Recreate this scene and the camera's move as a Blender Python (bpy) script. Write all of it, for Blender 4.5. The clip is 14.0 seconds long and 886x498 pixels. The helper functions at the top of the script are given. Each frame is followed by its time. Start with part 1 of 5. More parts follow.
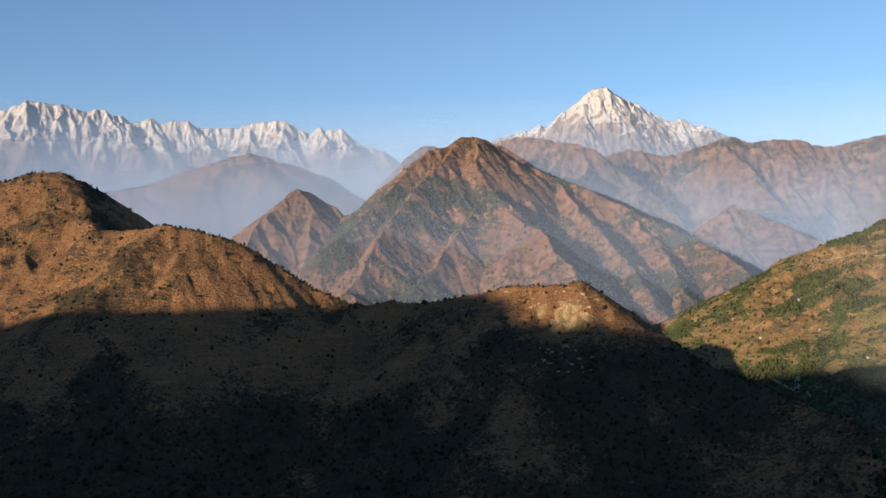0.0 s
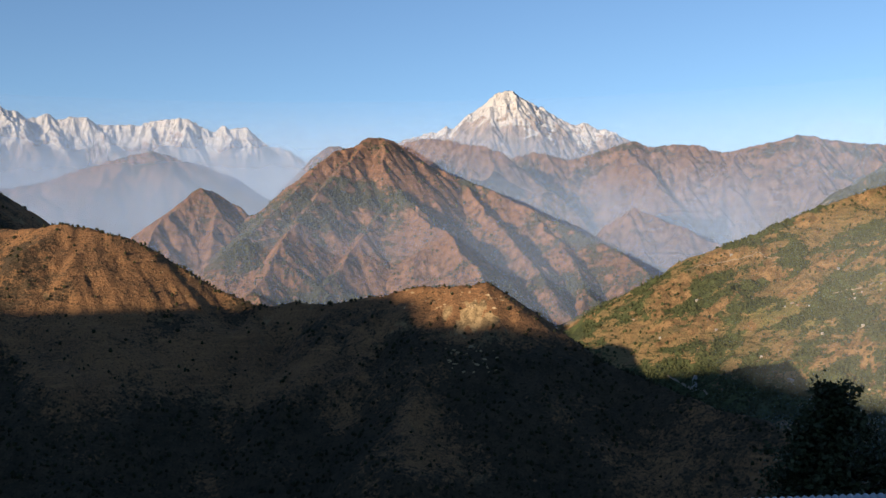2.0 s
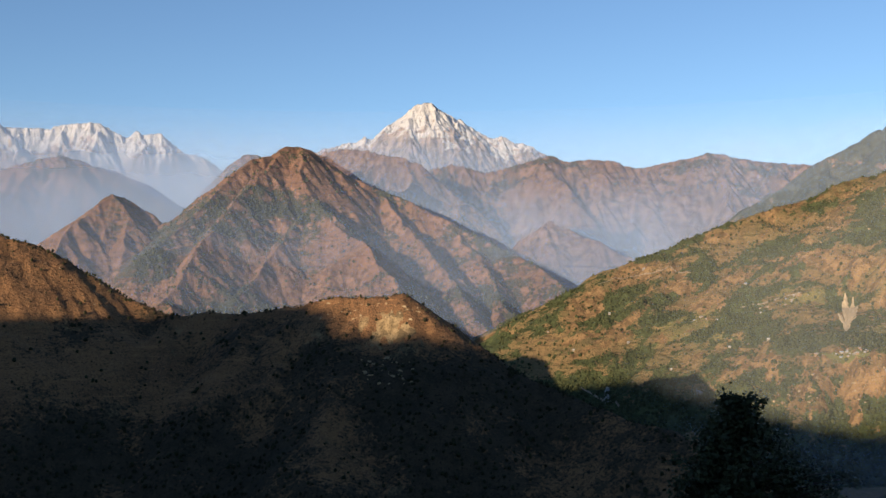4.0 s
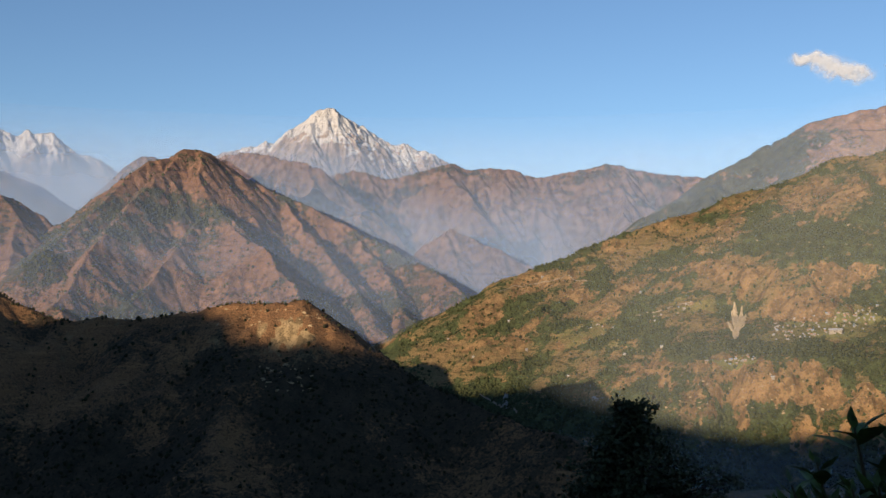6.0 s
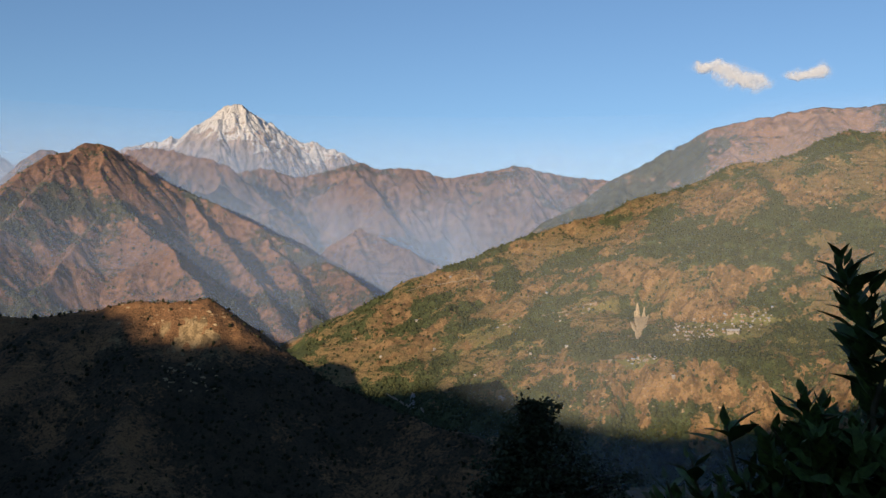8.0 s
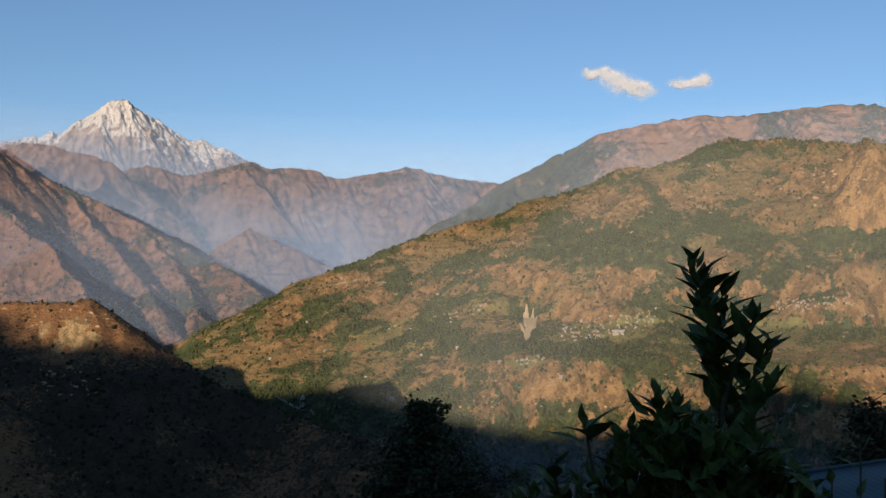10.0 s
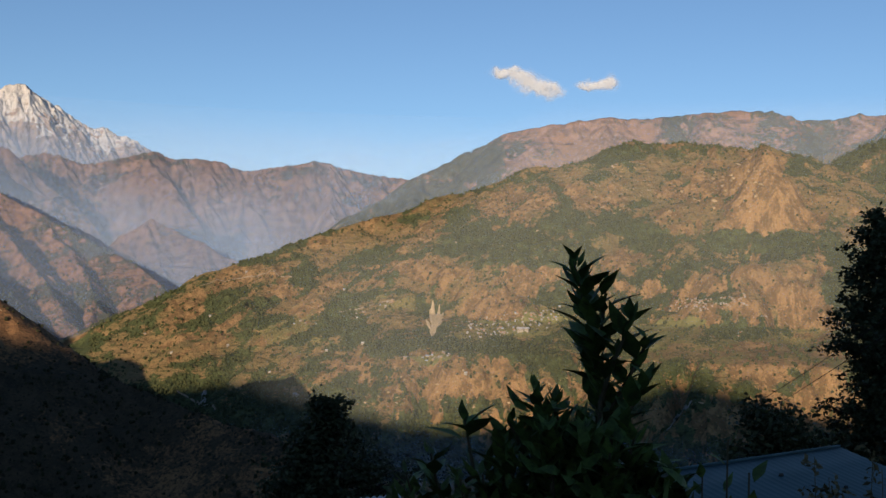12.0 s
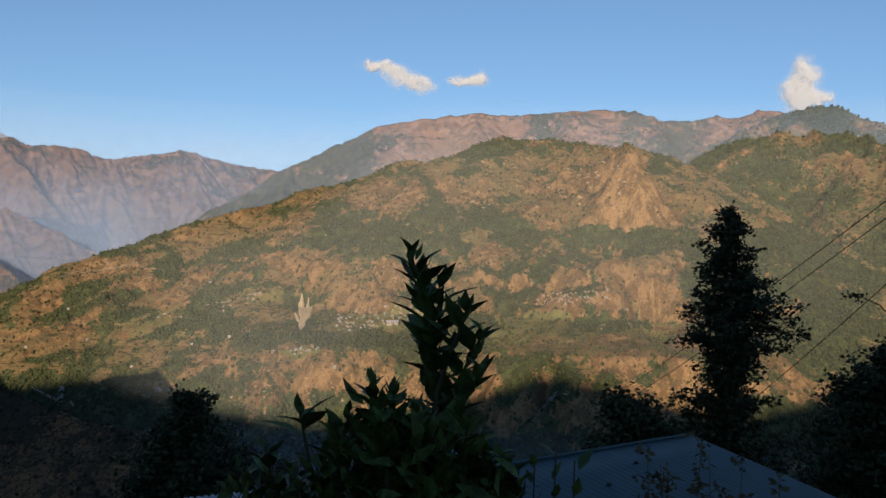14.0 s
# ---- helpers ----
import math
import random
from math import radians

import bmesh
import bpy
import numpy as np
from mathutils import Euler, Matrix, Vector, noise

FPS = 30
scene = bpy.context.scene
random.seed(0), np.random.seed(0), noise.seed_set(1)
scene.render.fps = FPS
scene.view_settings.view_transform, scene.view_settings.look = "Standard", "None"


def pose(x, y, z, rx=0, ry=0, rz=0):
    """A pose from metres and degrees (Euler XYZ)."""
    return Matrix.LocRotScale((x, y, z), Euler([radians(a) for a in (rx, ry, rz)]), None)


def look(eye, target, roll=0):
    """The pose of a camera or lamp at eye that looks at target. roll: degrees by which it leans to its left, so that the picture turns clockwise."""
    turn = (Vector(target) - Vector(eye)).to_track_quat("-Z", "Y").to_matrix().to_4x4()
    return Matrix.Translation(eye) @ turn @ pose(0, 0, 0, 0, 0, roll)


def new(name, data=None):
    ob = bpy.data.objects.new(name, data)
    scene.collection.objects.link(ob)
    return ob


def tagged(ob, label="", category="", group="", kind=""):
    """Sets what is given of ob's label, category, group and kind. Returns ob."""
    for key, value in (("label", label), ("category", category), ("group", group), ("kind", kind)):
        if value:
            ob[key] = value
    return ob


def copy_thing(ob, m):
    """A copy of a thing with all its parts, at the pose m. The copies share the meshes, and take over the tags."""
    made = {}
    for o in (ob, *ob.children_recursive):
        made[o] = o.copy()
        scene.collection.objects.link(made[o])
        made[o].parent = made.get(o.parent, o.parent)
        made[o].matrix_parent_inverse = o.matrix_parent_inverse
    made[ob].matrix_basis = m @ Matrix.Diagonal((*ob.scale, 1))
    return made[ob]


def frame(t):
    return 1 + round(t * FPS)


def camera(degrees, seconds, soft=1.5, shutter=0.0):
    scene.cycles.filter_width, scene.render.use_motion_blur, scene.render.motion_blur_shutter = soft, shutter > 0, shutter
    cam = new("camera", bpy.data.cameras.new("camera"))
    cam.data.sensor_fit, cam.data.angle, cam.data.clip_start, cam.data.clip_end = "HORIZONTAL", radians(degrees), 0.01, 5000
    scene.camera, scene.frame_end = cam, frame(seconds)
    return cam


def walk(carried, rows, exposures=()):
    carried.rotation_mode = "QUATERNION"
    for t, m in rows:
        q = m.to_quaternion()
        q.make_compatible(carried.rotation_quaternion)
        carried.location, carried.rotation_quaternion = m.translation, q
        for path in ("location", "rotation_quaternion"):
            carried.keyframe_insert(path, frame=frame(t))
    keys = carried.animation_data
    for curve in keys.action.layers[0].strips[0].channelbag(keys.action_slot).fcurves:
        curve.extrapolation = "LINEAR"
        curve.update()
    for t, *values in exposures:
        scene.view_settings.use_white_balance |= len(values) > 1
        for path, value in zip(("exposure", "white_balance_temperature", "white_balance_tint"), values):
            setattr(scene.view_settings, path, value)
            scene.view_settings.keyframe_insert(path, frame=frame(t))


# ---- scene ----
# ---------------------------------------------------------------- camera
# a slow pan to the right at arm's length: heading, tilt and lean in degrees
REACH = 0.6
PAN = (
    (0.0, 0.009, 1.666, -1.219), (0.5, 1.142, 1.699, -1.165), (1.0, 2.354, 1.642, -1.131), (1.5, 3.929, 1.559, -1.1),
    (2.0, 5.283, 1.612, -1.127), (2.5, 6.463, 1.685, -1.111), (3.0, 7.669, 1.908, -0.956), (5.5, 13.851, 2.487, -0.138),
    (6.0, 15.521, 2.525, -0.118), (6.5, 17.238, 2.454, 0.02), (7.0, 18.623, 2.337, 0.339), (7.5, 19.57, 2.405, 0.387),
    (8.0, 20.671, 2.511, 0.218), (10.5, 28.201, 2.584, 0.592), (11.0, 29.432, 2.53, 0.887), (11.5, 30.63, 2.439, 1.034),
    (12.0, 31.997, 2.448, 1.102), (12.5, 34.1, 2.446, 1.164), (13.0, 36.014, 2.35, 1.023), (13.5, 37.774, 2.264, 1.072),
    (14.0, 39.31, 2.222, 1.321))


def place(az, d, el):
    """The point at a bearing, a level distance and an elevation from the viewpoint."""
    a = radians(az)
    return Vector((d * math.sin(a), d * math.cos(a), d * math.tan(radians(el))))


def raised(az, d, el, lift):
    """As place(), with elevations drawn out a little from the level of the far valley."""
    return place(az, d, 0.7 + (el - 0.7) * lift)


def standpoint(az, el, roll):
    eye = place(az, REACH, 0)
    return look(eye, eye + place(az, 10, el), roll)


cam = camera(47.07, 14.0, soft=1.5)
walk(cam, [(t, standpoint(a, e, r)) for t, a, e, r in PAN], exposures=[(0.0, 0.97, 6650, 13), (3.0, 0.94, 6650, 13), (6.0, 0.7, 6650, 13), (7.0, 0.6, 6650, 13), (10.5, 0.61, 6650, 13), (14.0, 0.59, 6650, 13)])

# ---------------------------------------------------------------- sky and sun
SUN_AZ, SUN_EL = -135.0, 10.0
world = bpy.data.worlds.new("sky")
scene.world = world
world.use_nodes = True
wn = world.node_tree.nodes
sky = wn.new("ShaderNodeTexSky")
sky.sky_type, sky.sun_disc = "NISHITA", False
sky.sun_elevation, sky.sun_rotation = radians(SUN_EL), radians(SUN_AZ)
sky.altitude, sky.air_density, sky.dust_density, sky.ozone_density = 1500, 1.0, 0.4, 3.0
wn["Background"].inputs["Strength"].default_value = 0.092
world.node_tree.links.new(sky.outputs[0], wn["Background"].inputs["Color"])
sun_data = bpy.data.lights.new("sun", "SUN")
sun_data.energy, sun_data.angle, sun_data.color = 5.0, radians(0.5), (1.0, 0.78, 0.54)
sun = new("sun", sun_data)
sun.matrix_world = look(place(SUN_AZ, 100, SUN_EL), (0, 0, 0))


# ---------------------------------------------------------------- materials
class Nodes:
    """Short forms for building a node material."""

    def __init__(self, name, rough=0.9):
        self.mat = bpy.data.materials.new(name)
        self.mat.use_nodes = True
        self.tree = self.mat.node_tree
        self.bsdf = self.tree.nodes["Principled BSDF"]
        self.bsdf.inputs["Roughness"].default_value = rough
        self.bsdf.inputs["Specular IOR Level"].default_value = 0.15
        self.pos = self.tree.nodes.new("ShaderNodeNewGeometry")

    def link(self, a, b):
        self.tree.links.new(a, b)

    def noise(self, size, detail=5.0, rough=0.6, source=None, stretch=None):
        n = self.tree.nodes.new("ShaderNodeTexNoise")
        n.inputs["Scale"].default_value = 1.0 / size
        n.inputs["Detail"].default_value = detail
        n.inputs["Roughness"].default_value = rough
        src = source or self.pos.outputs["Position"]
        if stretch:
            m = self.tree.nodes.new("ShaderNodeMapping")
            m.inputs["Scale"].default_value = stretch
            self.link(src, m.inputs["Vector"])
            src = m.outputs[0]
        self.link(src, n.inputs["Vector"])
        return n.outputs["Fac"]

    def ramp(self, fac, lo, hi):
        r = self.tree.nodes.new("ShaderNodeMapRange")
        r.interpolation_type = "SMOOTHSTEP"
        r.inputs["From Min"].default_value, r.inputs["From Max"].default_value = lo, hi
        self.link(fac, r.inputs["Value"])
        return r.outputs["Result"]

    def math(self, op, a, b):
        m = self.tree.nodes.new("ShaderNodeMath")
        m.operation = op
        for i, v in enumerate((a, b)):
            if isinstance(v, (int, float)):
                m.inputs[i].default_value = v
            else:
                self.link(v, m.inputs[i])
        return m.outputs[0]

    def mix(self, fac, a, b):
        m = self.tree.nodes.new("ShaderNodeMix")
        m.data_type = "RGBA"
        for key, v in (("Factor", fac), ("A", a), ("B", b)):
            sock = [s for s in m.inputs if s.name == key and s.enabled][0]
            if isinstance(v, tuple):
                sock.default_value = (*v, 1)
            elif isinstance(v, (int, float)):
                sock.default_value = v
            else:
                self.link(v, sock)
        return [s for s in m.outputs if s.enabled][0]

    def attr(self, name):
        a = self.tree.nodes.new("ShaderNodeAttribute")
        a.attribute_name = name
        return a.outputs["Fac"]

    def bump(self, height, strength, distance):
        b = self.tree.nodes.new("ShaderNodeBump")
        b.inputs["Strength"].default_value, b.inputs["Distance"].default_value = strength, distance
        self.link(height, b.inputs["Height"])
        self.link(b.outputs[0], self.bsdf.inputs["Normal"])

    def color(self, c):
        if isinstance(c, tuple):
            self.bsdf.inputs["Base Color"].default_value = (*c, 1)
        else:
            self.link(c, self.bsdf.inputs["Base Color"])
        return self.mat


def hill_material(name, grass, grass_b, rock, forest, forest_b, unit, snow=None, bump=1.0, terrace=1.0, blend=0.0):
    """Dry grass, bare rock and woods, laid out by the ground's own cover layers and broken up by noise of size unit."""
    n = Nodes(name, 0.95)
    big, mid, fine = n.noise(unit * 9), n.noise(unit * 2.2, 6, 0.65), n.noise(unit * 0.55, 4, 0.7)
    streak = n.noise(unit * 2, 5, 0.65, stretch=(1, 1, 0.3))
    g = n.mix(n.ramp(big, 0.35, 0.65), grass, grass_b)
    grit = n.noise(unit * 0.16, 3, 0.7)
    g = n.mix(n.ramp(grit, 0.45, 0.68), g, tuple(c * 1.45 for c in grass))
    g = n.mix(n.ramp(fine, 0.52, 0.75), g, tuple(c * 0.55 for c in grass_b))
    ledge = n.noise(unit * 1.3, 4, 0.65, stretch=(0.22, 0.22, 2.4))
    g = n.mix(n.math("MULTIPLY", n.ramp(ledge, 0.56, 0.64), terrace), g, tuple(c * 0.5 for c in grass_b))
    g = n.mix(n.ramp(ledge, 0.42, 0.36), g, tuple(c * 1.25 for c in grass))
    meadow = n.math("ADD", n.attr("field"), n.math("MULTIPLY", n.math("SUBTRACT", mid, 0.5), 0.7))
    g = n.mix(n.ramp(meadow, 0.35, 0.6), g, n.mix(n.ramp(fine, 0.4, 0.6), (0.175, 0.142, 0.058), (0.112, 0.112, 0.042)))
    r = n.mix(n.ramp(streak, 0.42, 0.58), rock, tuple(c * 0.5 for c in rock))
    r = n.mix(n.ramp(fine, 0.55, 0.7), r, tuple(min(0.75, c * 1.35) for c in rock))
    w = n.mix(n.ramp(mid, 0.38, 0.62), forest, forest_b)
    w = n.mix(n.ramp(fine, 0.5, 0.68), w, tuple(c * 0.45 for c in forest))
    bare = n.math("ADD", n.attr("bare"), n.math("MULTIPLY", n.math("SUBTRACT", streak, 0.5), 0.9))
    wood = n.math("ADD", n.attr("wood"), n.math("MULTIPLY", n.math("SUBTRACT", mid, 0.5), 1.6))
    wood = n.math("ADD", wood, n.math("MULTIPLY", n.math("SUBTRACT", fine, 0.5), 0.9))
    c = n.mix(n.ramp(bare, 0.42, 0.62), g, r)
    scrub = n.noise(unit * 0.42, 2, 0.5)
    c = n.mix(n.math("MULTIPLY", n.ramp(scrub, 0.56, 0.64), 0.5), c, tuple(v * 1.1 for v in forest))
    c = n.mix(n.ramp(wood, 0.44 - blend, 0.6 + blend), c, w)
    c = n.mix(n.math("MULTIPLY", n.ramp(scrub, 0.42, 0.34), 0.3), c, tuple(v * 1.7 for v in forest_b))
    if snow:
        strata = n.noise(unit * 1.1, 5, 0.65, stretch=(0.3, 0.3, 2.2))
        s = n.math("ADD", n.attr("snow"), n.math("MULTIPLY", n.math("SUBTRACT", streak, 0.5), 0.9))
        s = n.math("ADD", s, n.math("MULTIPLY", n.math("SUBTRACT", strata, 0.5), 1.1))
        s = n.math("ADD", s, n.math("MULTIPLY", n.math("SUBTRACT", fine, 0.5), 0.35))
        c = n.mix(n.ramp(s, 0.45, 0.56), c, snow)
    n.bump(n.math("ADD", mid, n.math("MULTIPLY", fine, 0.5)), 0.8 * bump, unit * 0.5)
    return n.color(c)


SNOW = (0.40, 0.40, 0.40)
NEAR_HILL = hill_material("dry_near_slope", (0.190, 0.103, 0.048), (0.115, 0.064, 0.034), (0.28, 0.205, 0.11), (0.030, 0.026, 0.017), (0.058, 0.043, 0.026), 6, terrace=0.3, blend=0.14)
VALLEY_SIDE = hill_material("terraced_valley_side", (0.172, 0.115, 0.056), (0.118, 0.100, 0.045), (0.240, 0.150, 0.074), (0.034, 0.046, 0.021), (0.066, 0.080, 0.033), 10)
MIDDLE_HILL = hill_material("dry_middle_slope", (0.22, 0.125, 0.075), (0.17, 0.105, 0.068), (0.27, 0.17, 0.12), (0.05, 0.058, 0.036), (0.08, 0.08, 0.048), 16)
CENTRAL_HILL = hill_material("dry_central_slope", (0.17, 0.09, 0.055), (0.13, 0.076, 0.05), (0.21, 0.12, 0.08), (0.032, 0.040, 0.028), (0.055, 0.058, 0.038), 10)
FAR_HILL = hill_material("bare_far_slope", (0.150, 0.090, 0.066), (0.12, 0.076, 0.06), (0.18, 0.115, 0.09), (0.034, 0.038, 0.033), (0.06, 0.06, 0.05), 18)
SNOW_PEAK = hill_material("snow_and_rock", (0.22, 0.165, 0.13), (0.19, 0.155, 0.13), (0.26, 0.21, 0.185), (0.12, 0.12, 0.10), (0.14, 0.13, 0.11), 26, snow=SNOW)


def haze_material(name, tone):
    """A see-through surface that stands in for haze: lets most light through and scatters a little of it."""
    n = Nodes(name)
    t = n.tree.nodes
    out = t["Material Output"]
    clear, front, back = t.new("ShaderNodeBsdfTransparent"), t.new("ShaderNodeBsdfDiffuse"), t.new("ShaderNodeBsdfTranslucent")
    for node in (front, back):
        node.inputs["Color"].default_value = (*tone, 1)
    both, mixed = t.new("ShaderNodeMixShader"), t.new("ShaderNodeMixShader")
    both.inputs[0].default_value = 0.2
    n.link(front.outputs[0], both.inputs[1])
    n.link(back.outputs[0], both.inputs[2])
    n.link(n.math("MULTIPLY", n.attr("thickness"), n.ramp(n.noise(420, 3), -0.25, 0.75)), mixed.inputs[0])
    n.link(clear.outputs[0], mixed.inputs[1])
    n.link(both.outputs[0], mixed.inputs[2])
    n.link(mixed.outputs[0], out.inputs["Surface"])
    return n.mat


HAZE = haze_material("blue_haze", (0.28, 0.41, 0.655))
GREY_HAZE = haze_material("grey_haze", (0.36, 0.43, 0.50))
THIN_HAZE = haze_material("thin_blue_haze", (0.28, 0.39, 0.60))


# ---------------------------------------------------------------- landform tools
LATTICE = np.random.RandomState(7).rand(256, 256)


def value_noise(x, y):
    xi, yi = np.floor(x), np.floor(y)
    fx, fy = x - xi, y - yi
    fx, fy = fx * fx * (3 - 2 * fx), fy * fy * (3 - 2 * fy)
    i, j = xi.astype(int), yi.astype(int)
    a, b = LATTICE[i & 255, j & 255], LATTICE[(i + 1) & 255, j & 255]
    c, d = LATTICE[i & 255, (j + 1) & 255], LATTICE[(i + 1) & 255, (j + 1) & 255]
    return (a * (1 - fx) + b * fx) * (1 - fy) + (c * (1 - fx) + d * fx) * fy


def fbm(x, y, size, octaves=4, ridged=False):
    total, amp, norm = 0, 1.0, 0
    for k in range(octaves):
        v = value_noise(x / size + 17.3 * k, y / size - 9.1 * k)
        total = total + amp * ((1 - np.abs(2 * v - 1)) if ridged else v)
        norm += amp
        amp, size = amp * 0.5, size * 0.47
    return total / norm


def smooth(v, lo, hi):
    t = np.clip((v - lo) / (hi - lo), 0, 1)
    return t * t * (3 - 2 * t)


def spurs(lines, slope, seed, gap, length, fall=0.62, depth=2):
    """Side ridges that branch off crest lines and run down on both sides."""
    rng = np.random.RandomState(seed)
    out = []
    for line in lines:
        for p, q in zip(line, line[1:]):
            run = (q - p).to_2d()
            count = max(1, int(round(run.length / gap)))
            for k in range(count):
                for side in (1, -1):
                    s = (k + rng.rand()) / count
                    start = p.lerp(q, s)
                    normal = Vector((-run.y, run.x)).normalized() * side
                    along = run.normalized()
                    way = (normal + along * rng.uniform(-0.5, 0.5)).normalized()
                    size = length * rng.uniform(0.45, 1.2)
                    pts, here = [start - Vector((0, 0, 4))], start
                    for _ in range(4):
                        way = (way + Vector((rng.uniform(-0.35, 0.35), rng.uniform(-0.35, 0.35)))).normalized()
                        step = size / 4
                        drop = slope * fall * rng.uniform(0.7, 1.25) * step
                        here = here + Vector((way.x * step, way.y * step, -drop))
                        pts.append(here)
                    out.append(pts)
    if depth > 1:
        out = out + spurs(out, slope, seed + 1, gap * 0.8, length * 0.42, fall * 1.05, depth - 1)
    return out


def blur(h, rounds):
    """Soften a height grid a little, once a round."""
    for _ in range(rounds):
        p = np.pad(h, 1, mode="edge")
        h = (p[:-2, 1:-1] + p[2:, 1:-1] + p[1:-1, :-2] + p[1:-1, 2:] + 4 * h) / 8
    return h


def gullies(x, y, h, step, size, depth, octaves):
    """Branching gullies cut down the slopes of a height grid: stripes that run along the fall line, finer with each octave."""
    for k in range(octaves):
        gy, gx = np.gradient(blur(h, 6 if k == 0 else 3), step)
        steep = np.hypot(gx, gy) + 1e-6
        ux, uy = -gy / steep, gx / steep
        px, py = x / size + 31 * k, y / size - 17 * k
        ix, iy = np.floor(px), np.floor(py)
        total, weight = 0, 1e-6
        for dx in (-1, 0, 1, 2):
            for dy in (-1, 0, 1, 2):
                i, j = (ix + dx - 1).astype(int), (iy + dy - 1).astype(int)
                vx = px - (i + LATTICE[i & 255, j & 255] + 0.5)
                vy = py - (j + LATTICE[(j + 71) & 255, (i + 29) & 255] + 0.5)
                w = np.exp(-2.2 * (vx * vx + vy * vy))
                total = total + w * np.cos(6.2832 * (vx * ux + vy * uy) * 1.15 + 6.2832 * LATTICE[(i + 5) & 255, (j + 9) & 255])
                weight = weight + w
        wave = total / weight
        h = h + depth * smooth(steep, 0.12, 0.55) * (wave - 0.35 * (1 - wave * wave))
        size, depth = size * 0.48, depth * 0.5
    return h


class Landform:
    """A height over the ground plan: the envelope of ridges, worn by noise and cut by gullies (carve: size, depth, octaves, grid step)."""

    def __init__(self, lines, slope, seed=1, gap=180, length=350, fall=0.62, depth=2, wear=14, wear_size=90, bench=None, side_lines=(), cliffs=(), lift=1.0, carve=None, firm=0.0):
        def place(az, d, el):
            return raised(az, d, el, lift)

        lines = [[p if isinstance(p, Vector) else place(*p) for p in line] for line in lines]
        side_lines = [[place(*p) for p in line] for line in side_lines]
        every = lines + side_lines + (spurs(lines + side_lines, slope, seed, gap, length, fall, depth) if length else [])
        self.segs = np.array([(*p, *q, slope) for line in every for p, q in zip(line, line[1:])]
                             + [(*place(*p), *place(*q), steep) for steep, *line in cliffs for p, q in zip(line, line[1:])])
        self.wear, self.wear_size, self.bench, self.seed = wear, wear_size, bench, seed * 31.7
        self.carve, self.firm, self.slope, self.grid = carve, firm, slope, None
        self.crest = np.array([(*p, *q, slope) for line in lines for p, q in zip(line, line[1:])])

    def far(self, x, y):
        """Level distances from points to all the segments, and where along them the nearest point lies."""
        x0, y0, z0, x1, y1, z1, _ = self.segs.T
        ex, ey = x1 - x0, y1 - y0
        t = np.clip(((x[:, None] - x0) * ex + (y[:, None] - y0) * ey) / (ex * ex + ey * ey + 1e-9), 0, 1)
        return np.hypot(x[:, None] - x0 - t * ex, y[:, None] - y0 - t * ey), t

    def raw(self, x, y):
        shape, x, y = x.shape, x.ravel(), y.ravel()
        best = np.full(x.shape, -1e4)
        cell = 90.0
        key = np.floor(x / cell).astype(int) * 100003 + np.floor(y / cell).astype(int)
        order = np.argsort(key, kind="stable")
        cuts = np.flatnonzero(np.diff(key[order])) + 1
        z0, z1, slope = self.segs[:, 2], self.segs[:, 5], self.segs[:, 6]
        for block in np.split(order, cuts):
            bx, by = x[block], y[block]
            cx, cy = np.array([bx.mean()]), np.array([by.mean()])
            rad = np.hypot(bx - cx, by - cy).max()
            dist = self.far(cx, cy)[0][0]
            low = (np.minimum(z0, z1) - slope * (dist + rad)).max()
            keep = np.maximum(z0, z1) - slope * np.maximum(dist - rad, 0) >= low
            full, self.segs = self.segs, self.segs[keep]
            d, t = self.far(bx, by)
            best[block] = (self.segs[:, 2] + (self.segs[:, 5] - self.segs[:, 2]) * t - self.segs[:, 6] * d).max(axis=1)
            self.segs = full
        return best.reshape(shape)

    def by_crest(self, x, y):
        """1 on the crest lines, falling to 0 some 45 m away from them."""
        full, self.segs = self.segs, self.crest
        near = np.concatenate([self.far(bx, by)[0].min(axis=1) for bx, by in zip(np.array_split(x.ravel(), 40), np.array_split(y.ravel(), 40))])
        self.segs = full
        return np.exp(-(near / 45) ** 2).reshape(x.shape)

    def form(self, x, y):
        s, k = self.wear_size, self.seed
        keep = 1 - self.firm * self.by_crest(x, y) if self.firm else 1
        wx = x + (fbm(x + k, y, s * 0.8, 3) - 0.5) * s * 0.35 * keep
        wy = y + (fbm(x - k, y + 50, s * 0.8, 3) - 0.5) * s * 0.35 * keep
        return self.raw(wx, wy) + (fbm(x + k, y - k, s, 5, True) - 0.55) * self.wear * keep

    def settle(self, az, dist):
        """Work out the carved land over a sector of the plan, once."""
        size, depth, octaves, step = self.carve
        a = np.radians(np.linspace(*az, 50))
        xs, ys = np.concatenate([np.sin(a) * d for d in dist]), np.concatenate([np.cos(a) * d for d in dist])
        x, y = np.meshgrid(np.arange(xs.min() - 60, xs.max() + 60, step), np.arange(ys.min() - 60, ys.max() + 60, step))
        h = blur(self.form(x, y), 2) + 0.55 * step * self.slope
        self.grid = (x[0, 0], y[0, 0], step, gullies(x, y, h, step, size, depth, octaves))

